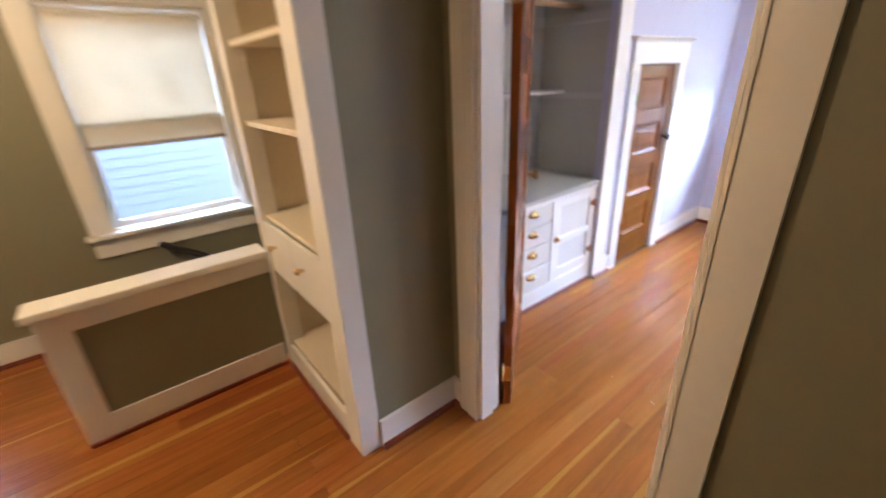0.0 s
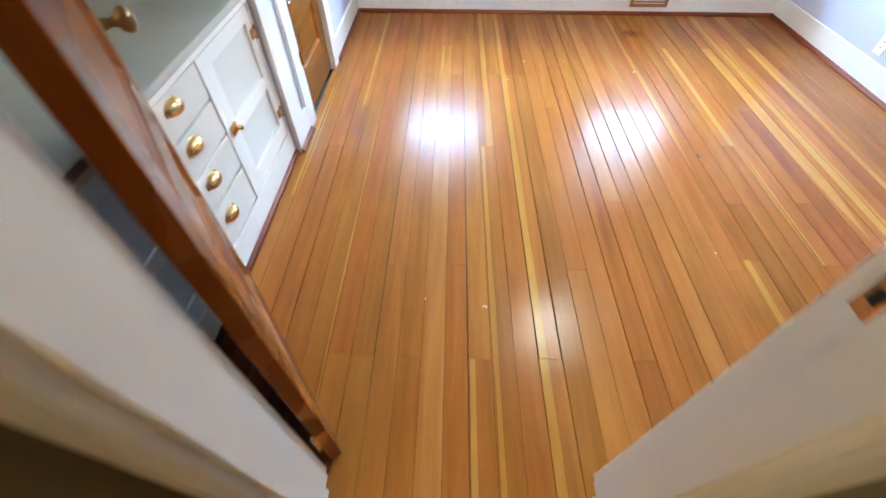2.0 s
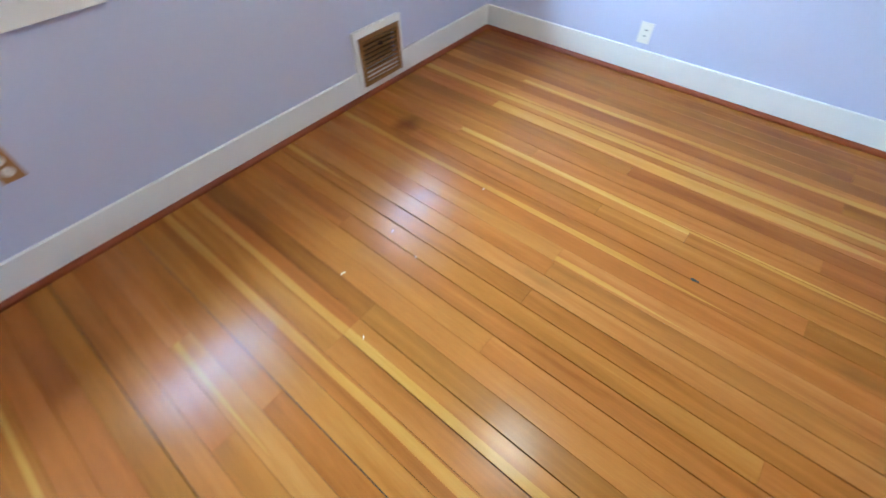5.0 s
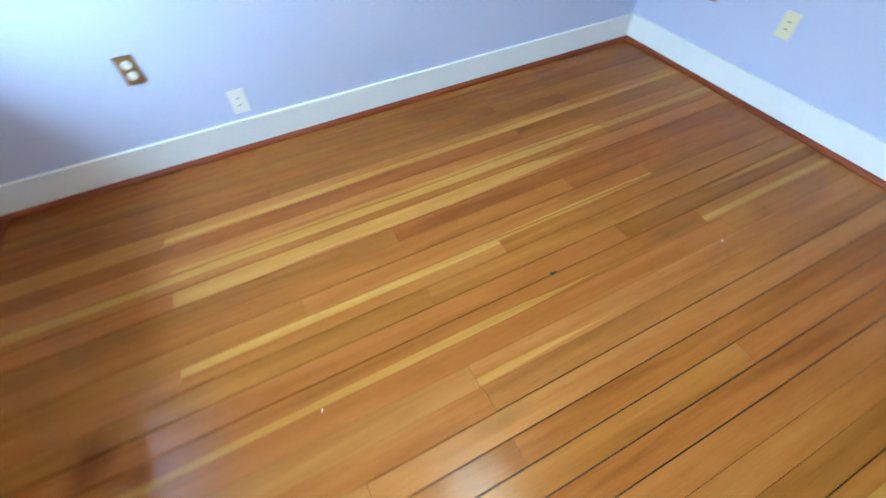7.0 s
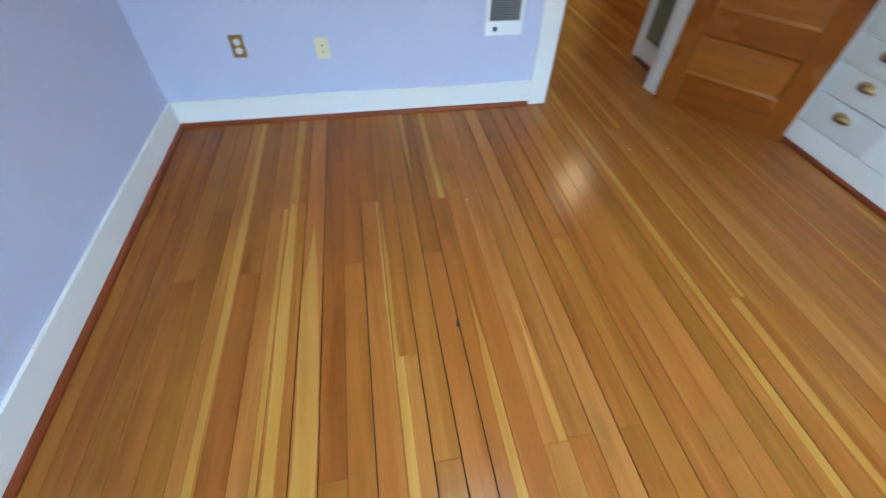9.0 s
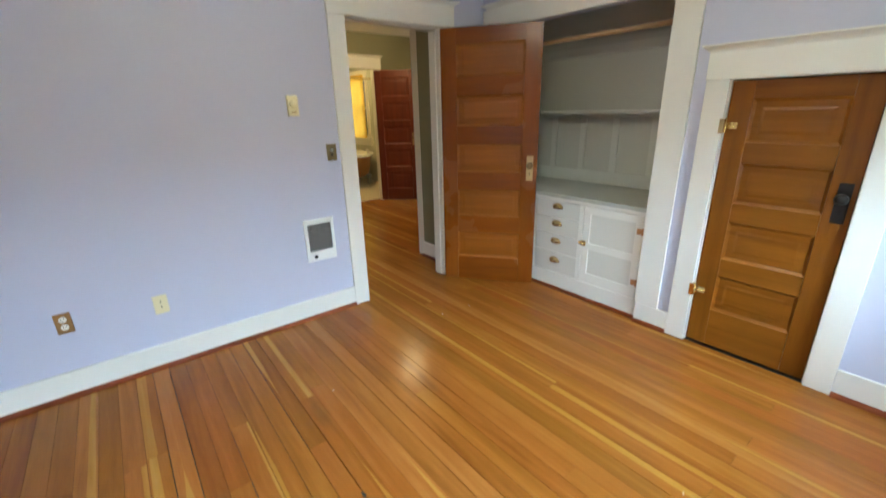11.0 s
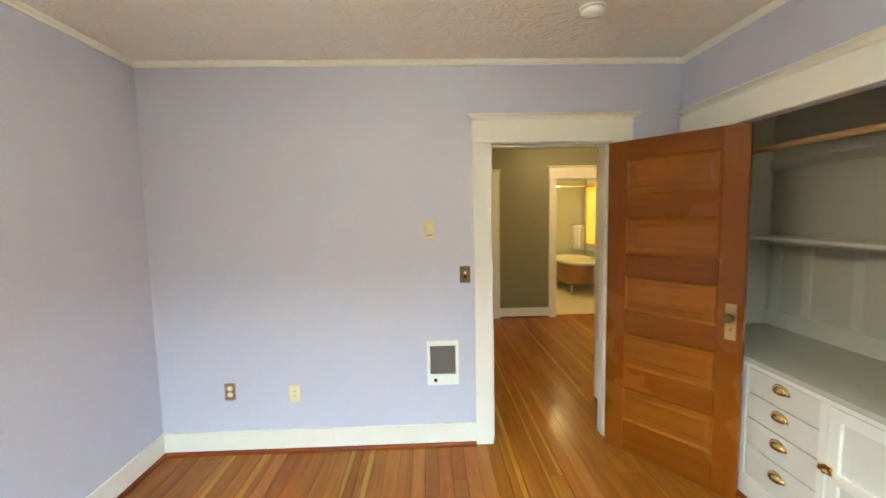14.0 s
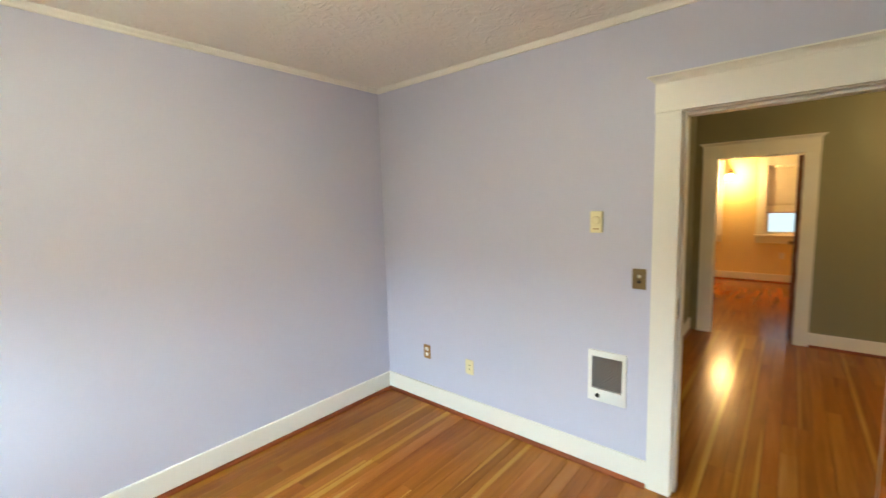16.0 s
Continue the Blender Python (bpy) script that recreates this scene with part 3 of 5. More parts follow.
def knob_set(root, x, z, y, out, plate_mat=None, knob_mat=None):
    """An escutcheon plate with keyhole and a knob, standing out of one door face."""
    plate = box_part("escutcheon_plate", (x - 0.026, x + 0.026, min(y, y + out * 0.004), max(y, y + out * 0.004), z - 0.105, z + 0.09), plate_mat or PLATE, root, 0.0015, "brass plate with a keyhole")
    bm = bmesh.new()
    prof = [(0.014, 0.004), (0.011, 0.010), (0.009, 0.022), (0.012, 0.030), (0.022, 0.037), (0.027, 0.046), (0.026, 0.056), (0.016, 0.064), (0.004, 0.066)]
    turned(bm, [(r, y + out * d) for r, d in prof], (x, 0, z + 0.02), "Y", 20)
    part("knob", bm, knob_mat or ABRASS, plate, "round aged brass knob")
    bm = bmesh.new()
    turned(bm, [(0.0045, y + out * 0.0035), (0.0045, y + out * 0.0046)], (x, 0, z - 0.045), "Y", 10)
    box(bm, x - 0.002, x + 0.002, min(y + out * 0.0035, y + out * 0.0046), max(y + out * 0.0035, y + out * 0.0046), z - 0.06, z - 0.045)
    part("keyhole", bm, DARK, plate)


def butt_hinge(root, x, z, y, mat=None, tall=0.09):
    bm = bmesh.new()
    box(bm, x - 0.001, x + 0.0012, y - 0.033, y - 0.002, z - tall / 2, z + tall / 2)
    turned(bm, [(0.0062, z - tall / 2), (0.0062, z - tall / 2 + 0.001), (0.0062, z + tall / 2)], (x - 0.004, y + 0.004, 0), "Z", 12)
    turned(bm, [(0.003, z + tall / 2), (0.0065, z + tall / 2 + 0.004), (0.005, z + tall / 2 + 0.012), (0.001, z + tall / 2 + 0.015)], (x - 0.004, y + 0.004, 0), "Z", 12)
    part("hinge", bm, mat or BRASS, root, "brass butt hinge with ball tip")


# open bedroom door, swung back against the closet cabinet
bed_door = thing("door_1", pose(0.481, 0.038, 0.008, 0, 0, 126.8), "open varnished fir door with five recessed panels", "door")
panel_door(bed_door, 0.762, 2.010, 5, 0.122, 0.115, 0.14, 0.21, 0.035, (DOORV, DOORH, PANEL))
knob_set(bed_door, 0.762 - 0.056, 0.985, -0.035, -1)
knob_set(bed_door, 0.762 - 0.056, 0.985, 0.0, 1)
for z in (0.19, 1.80):
    butt_hinge(bed_door, 0.0, z, 0.0)
bm = bmesh.new()
box(bm, 0.7625, 0.7635, -0.030, -0.006, 0.90, 1.07, bevel=0.0)
part("latch_plate", bm, BRASS, bed_door, "brass latch plate in the door edge")

# strike plate on the opposite jamb
strike = thing("strike_plate", pose(1.2595, -0.02, 1.04), "worn brass strike plate on the door jamb", "strike plate", kind="structure")
bm = bmesh.new()
box(bm, -0.0012, 0.0005, -0.014, 0.014, -0.055, 0.055, bevel=0.0004)
part("plate", bm, BRASS, strike)
bm = bmesh.new()
box(bm, -0.0018, -0.001, -0.007, 0.007, -0.005, 0.025)
box(bm, -0.0018, -0.001, -0.007, 0.007, -0.035, -0.015)
part("latch_hole", bm, DARK, strike)

# low attic door: four panels, closed
low = thing("door_2", pose(-0.012, 2.482, 0.012, 0, 0, -90), "closed low varnished fir door with four recessed panels", "door")
low_edges = panel_door(low, 0.591, 1.536, 4, 0.105, 0.09, 0.11, 0.235, 0.032, (LOWV, LOWH, LOWP))
IRON = material("black_iron", (0.03, 0.027, 0.025), 0.4, 0.2, 14, 90, 0.02, metal=0.6)
knob_set(low, 0.045, 0.97, 0.0, 1, IRON, IRON)
for z in (0.345, 1.31):
    bm = bmesh.new()
    box(bm, 0.587, 0.612, 0.0, 0.0345, z - 0.038, z + 0.038, bevel=0.002)
    for s in (-1, 0, 1):
        turned(bm, [(0.001, -0.026), (0.006, -0.022), (0.007, 0.0), (0.006, 0.022), (0.001, 0.026)], (0.556, 0.006, z + s * 0.011), "X", 12)
    turned(bm, [(0.0055, z - 0.04), (0.0055, z - 0.039), (0.0055, z + 0.04)], (0.588, 0.010, 0), "Z", 12)
    box(bm, 0.54, 0.588, -0.0005, 0.004, z - 0.018, z + 0.018, bevel=0.001)
    part("hinge", bm, BRASS, low, "brass surface hinge with rounded leaf")
bm = bmesh.new()
box(bm, -0.006, 0.60, -0.10, -0.06, -0.01, 1.56)
part("backing", bm, DARK, low)

# dark red bathroom door standing open into the hall
bath_door = thing("door_3", pose(-0.848, HS + 0.005, 0.01, 0, 0, 140), "open dark red stained bathroom door with five panels", "door")
panel_door(bath_door, 0.635, 2.03, 5, 0.10, 0.11, 0.09, 0.18, 0.035, (MAHOG, MAHOG, MAHOG))
knob_set(bath_door, 0.585, 1.0, -0.035, -1)
# dark door of the yellow room, open inward beside its casing
yel_door = thing("door_4", pose(0.805, HS - 0.12, 0.01, 0, 0, -92), "dark red stained door open into the yellow room", "door")
panel_door(yel_door, 0.73, 2.01, 5, 0.11, 0.11, 0.09, 0.18, 0.035, (MAHOG, MAHOG, MAHOG))
knob_set(yel_door, 0.67, 1.0, 0.0, 1)


# ---- windows ----
def window(name, axis, at, u0, u1, z0, z1, wall_t, label, shade_z=None, casing_w=0.11, shade_group=""):
    root = thing(name, facing(axis, at), label, "window", kind="structure")
    fr = 0.02
    bm = bmesh.new()
    slab(bm, "y", -wall_t, 0.0, u0, u1, z0, z1, [(u0 + fr, u1 - fr, z0 + 0.012, z1 - fr)])
    part("window_frame", bm, WHITE, root)
    mid = (z0 + z1) / 2
    s = 0.034
    for nm, a, b, y in (("lower_sash", z0 + 0.0125, mid + 0.015, -0.075), ("upper_sash", mid - 0.015, z1 - fr - 0.0005, -0.112)):
        bm = bmesh.new()
        slab(bm, "y", y, y + 0.033, u0 + fr + 0.0005, u1 - fr - 0.0005, a, b, [(u0 + fr + s, u1 - fr - s, a + 0.042, b - 0.03)])
        soften(bm, 0.003)
        sash = part(nm, bm, WHITE, root)
        bm = bmesh.new()
        box(bm, u0 + fr + s - 0.004, u1 - fr - s + 0.004, y + 0.014, y + 0.018, a + 0.038, b - 0.026)
        pane = part("pane", bm, GLASSM, sash, "clear window glass")
        pane.visible_shadow = False
    box_part("window_sill", (u0 - casing_w - 0.025, u1 + casing_w + 0.025, -0.045, 0.06, z0 - 0.026, z0 + 0.0), WHITE, root, 0.006)
    box_part("apron", (u0 - casing_w, u1 + casing_w, 0, 0.018, z0 - 0.155, z0 - 0.027), WHITE, root)
    box_part("casing", (u0 - casing_w, u0 + 0.005, 0, 0.02, z0 + 0.001, z1), WHITE, root)
    box_part("casing", (u1 - 0.005, u1 + casing_w, 0, 0.02, z0 + 0.001, z1), WHITE, root)
    box_part("head_casing", (u0 - casing_w - 0.004, u1 + casing_w + 0.004, 0, 0.024, z1 + 0.001, z1 + 0.13), WHITE, root)
    bm = bmesh.new()
    cap_profile(bm, u0 - casing_w - 0.004, u1 + casing_w + 0.004, z1 + 0.131, z1 + 0.166, 0.05)
    part("cap_moulding", bm, WHITE, root)
    if shade_z:
        sh = thing("roller_shade", facing(axis, at), "cream cloth roller shade pulled halfway down, brown hem", "window shade", shade_group)
        bm = bmesh.new()
        n = 40
        cols = []
        for i in range(n + 1):
            u = u0 + 0.028 + (u1 - u0 - 0.056) * i / n
            col = []
            for j in range(17):
                z = z1 - 0.05 + (shade_z + 0.13 - z1 + 0.05) * j / 16
                y = -0.028 + 0.0022 * math.sin(i * 0.54 + j * 0.5) * j / 16 + 0.0018 * math.sin(i * 0.22 - j * 0.8)
                for a0, b0, slope in ((0.08, 0.34, 0.75), (0.45, 0.78, -0.5)):
                    off = (j / 16 - b0) - slope * (i / n - a0)
                    y += 0.006 * math.exp(-(off / 0.05) ** 2) * math.exp(-((i / n - a0 - 0.15) / 0.22) ** 2)
                col.append(bm.verts.new((u, y, z)))
            cols.append(col)
        for a, b in zip(cols, cols[1:]):
            for j in range(16):
                f = bm.faces.new((a[j], a[j + 1], b[j + 1], b[j]))
                f.smooth = True
        body = part("cloth", bm, SHADE, sh, "cream woven cloth")
        so = body.modifiers.new("thick", "SOLIDIFY")
        so.thickness = 0.001
        bm = bmesh.new()
        box(bm, u0 + 0.026, u1 - 0.026, -0.031, -0.026, shade_z + 0.016, shade_z + 0.132, bevel=0.001)
        part("hem_band", bm, SHADE, sh, "doubled cream cloth band")
        bm = bmesh.new()
        box(bm, u0 + 0.026, u1 - 0.026, -0.034, -0.023, shade_z - 0.006, shade_z + 0.017, bevel=0.003)
        part("hem_bar", bm, HEM, sh, "brown hem bar")
        bm = bmesh.new()
        turned(bm, [(0.016, u0 + 0.024), (0.016, u0 + 0.03), (0.016, u1 - 0.024)], (0, -0.030, z1 - 0.042), "X", 16)
        part("roller", bm, SHADE, sh)
    return root


window("window_1", "-y", L, -1.175, -0.305, 0.945, 2.03, 0.16, "white painted double-hung window with a shade", 1.395, 0.115, "bedroom shades")
window("window_2", "-y", L, -3.085, -2.215, 0.945, 2.03, 0.16, "white painted double-hung window with a shade", 1.395, 0.115, "bedroom shades")
window("window_hall", "+x", HW, 0.44, 1.275, 0.69, 2.0, 0.16, "white painted double-hung window above the stair", 1.205, 0.12)
window("window_hall_second", "+x", HW, 2.20, 3.035, 0.69, 2.0, 0.16, "white painted double-hung window in the hall", 1.205, 0.12)
window("window_yellow", "+y", YS, 0.45, 1.21, 0.88, 2.15, 0.16, "white painted double-hung window with a shade", 1.28, 0.12)
window("window_yellow_second", "+y", YS, 1.98, 2.73, 0.88, 2.15, 0.16, "white painted double-hung window with a shade", 1.28, 0.12)
window("window_bath", "+x", -1.75, 5.30, 5.95, 0.90, 2.10, 0.16, "white painted bathroom window with yellow curtain light", None, 0.10)


# ---- closet with built-in cabinet ----
wall("closet_wall_back", "x", -0.68, -0.62, -0.05, 1.66, 0, 2.4, [], CLOSET, "grey painted closet back wall")
wall("closet_wall_end", "y", 1.60, 1.66, -0.62, -0.058, 0, 2.4, [], CLOSET, "grey painted closet end wall")
wall("closet_wall_start", "y", -0.05, 0.02, -0.62, -0.058, 0, 2.4, [], CLOSET, "grey painted closet end wall")
bm = bmesh.new()
box(bm, -0.68, -0.058, -0.05, 1.66, 2.4, 2.45)
structure("ceiling_closet", bm, CLOSET, "grey painted closet ceiling", "ceiling")

cab = thing("built_in_cabinet", pose(-0.015, 0, 0), "white painted built-in closet cabinet with four drawers and a door", "cabinet")
box_part("body", (-0.60, -0.022, 0.03, 1.59, 0.004, 0.770), WHITE, cab, 0.002)
# face frame
for nm, y0, y1, z0, z1 in (("bottom_rail", 0.142, 1.548, 0.004, 0.142), ("top_rail", 0.142, 1.548, 0.744, 0.771), ("stile", 0.142, 0.20, 0.143, 0.743),
                           ("stile", 0.585, 0.628, 0.143, 0.743), ("stile", 1.038, 1.075, 0.143, 0.743), ("stile", 1.528, 1.548, 0.143, 0.743)):
    box_part(nm, (-0.022, 0.0, y0, y1, z0, z1), WHITE, cab, 0.0015)
bm = bmesh.new()
prof = [(0.002, 0.004), (0.018, 0.004), (0.017, 0.014), (0.010, 0.022), (0.002, 0.026)]
a = [bm.verts.new((x, 0.142, z)) for x, z in prof]
b = [bm.verts.new((x, 1.551, z)) for x, z in prof]
for k in range(5):
    bm.faces.new((a[k], a[(k + 1) % 5], b[(k + 1) % 5], b[k]))
bm.faces.new(a), bm.faces.new(b)
part("shoe_moulding", bm, SHOEY, cab, "dark red stained quarter round")


def cup_pull(parent, y, z, x):
    """A half-dome bin pull: a hooded oval cut flat below, on a thin flange."""
    bm = bmesh.new()
    n, k = 28, 8
    rows = []
    for j in range(1, k + 1):
        e = math.pi / 2 * j / k
        rows.append([bm.verts.new((x + 0.002 + 0.027 * math.cos(e), y + 0.044 * math.sin(e) * math.cos(a), z + max(0.028 * math.sin(e) * math.sin(a), -0.013)))
                     for a in [2 * math.pi * i / n for i in range(n)]])
    for p, q in zip(rows, rows[1:]):
        for i in range(n):
            f = bm.faces.new((p[i], p[(i + 1) % n], q[(i + 1) % n], q[i]))
            f.smooth = True
    top = bm.verts.new((x + 0.029, y, z))
    for i in range(n):
        bm.faces.new((top, rows[0][i], rows[0][(i + 1) % n])).smooth = True
    rim = [bm.verts.new((x + 0.0005, v.co.y + 0.12 * (v.co.y - y), v.co.z + 0.10 * (v.co.z - z))) for v in rows[-1]]
    for i in range(n):
        bm.faces.new((rows[-1][i], rows[-1][(i + 1) % n], rim[(i + 1) % n], rim[i]))
    return part("cup_pull", bm, BRASS, parent, "brass cup pull")


for z0, z1 in ((0.148, 0.312), (0.324, 0.464), (0.476, 0.602), (0.614, 0.739)):
    d = box_part("drawer", (-0.021, -0.004, 0.631, 1.035, z0, z1), GREYW, cab, 0.002)
    cup_pull(d, 0.836, (z0 + z1) / 2 + 0.018, -0.004)


def cupboard_door(y0, y1, z0, z1, hinge_side):
    f = 0.052
    bm = bmesh.new()
    mid = (z0 + z1) / 2
    slab(bm, "x", -0.021, -0.002, y0, y1, z0, z1, [(y0 + f, y1 - f, z0 + 0.075, mid - 0.03), (y0 + f, y1 - f, mid + 0.02, z1 - f)])
    soften(bm, 0.0015)
    d = part("cupboard_door", bm, WHITE, cab)
    box_part("panel", (-0.0205, -0.013, y0 + f - 0.002, y1 - f + 0.002, z0 + 0.02, z1 - 0.02), GREYW, d, 0.0)
    hy = y1 if hinge_side > 0 else y0
    for z in (z0 + 0.12, z1 - 0.105):
        bm = bmesh.new()
        box(bm, -0.002, 0.002, hy - 0.040, hy - 0.002, z - 0.020, z + 0.020, bevel=0.001)
        for s in (-1, 0, 1):
            turned(bm, [(0.001, -0.02), (0.005, -0.016), (0.0055, 0.0), (0.005, 0.016), (0.001, 0.02)], (0.004, hy - 0.018, z + s * 0.009), "Y", 10)
        turned(bm, [(0.005, z - 0.026), (0.0055, z - 0.022), (0.0055, z + 0.022), (0.004, z + 0.028)], (0.005, hy + 0.001, 0), "Z", 10)
        box(bm, 0.0002, 0.003, hy + 0.002, hy + 0.016, z - 0.02, z + 0.02)
        part("hinge", bm, COPPER, d, "aged copper-brown hinge")
    return d


cd = cupboard_door(1.078, 1.525, 0.146, 0.740, 1)
cupboard_door(0.203, 0.582, 0.146, 0.740, -1)
bm = bmesh.new()
box(bm, -0.002, 0.004, 1.066, 1.110, 0.436, 0.476, bevel=0.0015)
turned(bm, [(0.006, 0.004), (0.006, 0.010), (0.010, 0.018), (0.011, 0.026), (0.007, 0.032), (0.001, 0.033)], (0, 1.096, 0.456), "X", 14)
box(bm, 0.004, 0.014, 1.054, 1.068, 0.444, 0.470, bevel=0.002)
part("cupboard_latch", bm, BRASS, cd, "brass turn latch")

worktop = tagged(new("closet_counter", None), "grey painted wooden counter over the closet drawers", "counter")
worktop.empty_display_size = 0.05
bm = bmesh.new()
box(bm, -0.618, 0.002, 0.142, 1.5445, 0.772, 0.800, bevel=0.005)
part("top", bm, COUNTER, worktop)
box_part("return", (-0.618, -0.06, 0.022, 0.1415, 0.772, 0.800), COUNTER, worktop, 0)
box_part("return", (-0.618, -0.06, 1.5515, 1.598, 0.772, 0.800), COUNTER, worktop, 0)
bm = bmesh.new()
box(bm, -0.0138, -0.005, 0.142, 1.544, 0.753, 0.7715, bevel=0.003)
part("edge_moulding", bm, WHITE, worktop, "white rounded edge moulding")

backs = thing("closet_battens", pose(0, 0, 0), "pale painted battens over grey closet back boards", "wall battens", kind="structure")
for y in (0.10, 0.32, 0.62, 0.92, 1.235, 1.52):
    box_part("batten", (-0.6195, -0.608, y - 0.028, y + 0.028, 0.909, 1.345), BATTEN, backs, 0.001)
box_part("bottom_batten", (-0.6195, -0.607, 0.021, 1.599, 0.801, 0.908), BATTEN, backs, 0.001)
box_part("top_batten", (-0.6195, -0.607, 0.021, 1.599, 1.346, 1.385), BATTEN, backs, 0.001)
for y0, y1 in ((0.021, 0.033), (1.588, 1.599)):
    box_part("side_batten", (-0.606, -0.07, y0, y1, 1.346, 1.385), BATTEN, backs, 0.001)
shelf = thing("closet_shelf", pose(0, 0, 0), "pale painted narrow shelf across the closet", "shelf")
box_part("board", (-0.606, -0.40, 0.021, 1.599, 1.386, 1.406), GREYW, shelf, 0.002)
upper = thing("closet_upper_shelf", pose(0, 0, 0), "pale painted hanging rail board across the closet", "shelf")
box_part("cleat", (-0.6195, -0.600, 0.021, 1.599, 1.83, 1.895), BATTEN, upper, 0.001)
box_part("side_cleat", (-0.599, -0.07, 1.584, 1.599, 1.83, 1.895), BATTEN, upper, 0.001)
rod = thing("closet_rod", pose(0, 0, 0), "bare wooden clothes rod across the closet", "clothes rod")
bm = bmesh.new()
turned(bm, [(0.017, 0.021), (0.017, 0.03), (0.017, 1.583)], (-0.30, 0, 1.93), "Y", 18)
part("pole", bm, RODW, rod)


# ---- hall: shelves, half wall, stair ----
shelves = thing("built_in_shelves", pose(0, 0, 0), "cream painted built-in hall shelves with two drawers", "shelf unit")
SY = -0.655
CRM = material("cream_trim", (0.74, 0.66, 0.50), 0.4, 0.03, 4, 150, 0.012)
box_part("corner_post", (0.165, 0.292, SY, SY + 0.095, 0.0, H), WHITE, shelves, 0.004)
box_part("left_stile", (-0.62, -0.545, SY, SY + 0.09, 0.0, H), WHITE, shelves, 0.003)
box_part("back_board", (-0.60, 0.21, -0.13, -0.12, 0.0, H), CRM, shelves, 0)
box_part("side_board", (0.195, 0.215, SY + 0.096, -0.131, 0.0, H), CRM, shelves, 0)
box_part("side_board", (-0.612, -0.592, SY + 0.091, -0.131, 0.0, H), CRM, shelves, 0)
for z in (0.165, 0.625, 0.93, 1.385, 1.715, 2.05):
    box_part("shelf_board", (-0.590, 0.193, SY + 0.03, -0.132, z - 0.022, z), CRM, shelves, 0.002)
box_part("base_rail", (-0.544, 0.164, SY + 0.004, SY + 0.024, 0.0, 0.142), WHITE, shelves, 0.002)
box_part("head_rail", (-0.544, 0.164, SY + 0.004, SY + 0.024, 2.25, H), WHITE, shelves, 0.002)
for x0, x1 in ((-0.540, -0.196), (-0.190, 0.160)):
    d = box_part("drawer", (x0, x1, SY + 0.006, SY + 0.026, 0.63, 0.905), WHITE, shelves, 0.003)
    bm = bmesh.new()
    turned(bm, [(0.010, 0.0), (0.008, -0.008), (0.009, -0.016), (0.016, -0.024), (0.017, -0.030), (0.010, -0.036), (0.001, -0.037)], ((x0 + x1) / 2 - 0.05, SY + 0.006, 0.795), "Y", 16)
    part("knob", bm, BRASS, d, "brass drawer knob")
box_part("shoe_moulding", (-0.61, 0.164, SY - 0.014, SY + 0.003, 0.001, 0.022), SHOE, shelves, 0.003, "dark red stained shoe moulding")

half = thing("stair_half_wall", pose(0, 0, 0), "olive half wall with white frame and cap beside the stair", "half wall", kind="structure")
box_part("infill", (-0.70, -0.612, -1.52, SY - 0.001, 0.13, 0.62), OLIVE, half, 0)
box_part("end_post", (-0.712, -0.598, -1.60, -1.49, 0.0, 0.690), WHITE, half, 0.003)
box_part("top_rail", (-0.710, -0.600, -1.499, SY - 0.001, 0.60, 0.690), WHITE, half, 0.003)
box_part("bottom_rail", (-0.710, -0.600, -1.499, SY - 0.016, 0.0, 0.14), WHITE, half, 0.003)
box_part("cap", (-0.735, -0.575, -1.625, SY - 0.001, 0.691, 0.731), WHITE, half, 0.008, "glossy white painted cap board")
box_part("shoe_moulding", (-0.599, -0.583, -1.60, SY - 0.016, 0.001, 0.022), SHOEY, half, 0.003, "dark red stained shoe moulding")

stair = thing("staircase", pose(0, 0, 0), "wooden stair going down beside the half wall", "stairs", kind="structure")
for k in range(6):
    y = -1.48 + 0.24 * k
    if y + 0.25 < -0.1:
        box_part("step", (HW, -0.71, y, y + 0.26, -0.18 * (k + 1) - 0.03, -0.18 * (k + 1)), FIR, stair, 0.004)
        box_part("riser", (HW, -0.71, y - 0.012, y, -0.18 * (k + 1), -0.18 * k - 0.03), WHITE, stair, 0)
rail = thing("stair_handrail", pose(HW + 0.07, -1.058, 0.562, -34.5, 0, 0), "dark painted wooden handrail sloping down the stair wall", "handrail")
bm = bmesh.new()
turned(bm, [(0.006, -0.002), (0.018, 0.004), (0.022, 0.02), (0.022, 0.7), (0.02, 1.1)], (0, 0, 0), "Y", 14)
for y in (0.12, 0.8):
    box(bm, -0.069, 0.0, y - 0.012, y + 0.012, -0.03, -0.006)
part("rail", bm, material("dark_handrail_paint", (0.03, 0.028, 0.026), 0.4, 0.1), rail)


# ---- wall fittings ----
def plate_thing(name, axis, at, u, z, w, h, mat, label, category, group=""):
    root = thing(name, facing(axis, at) @ pose(u, 0, z), label, category, group)
    bm = bmesh.new()
    box(bm, -w / 2, w / 2, 0.0005, 0.0055, -h / 2, h / 2, bevel=0.0018)
    part("cover_plate", bm, mat, root)
    return root


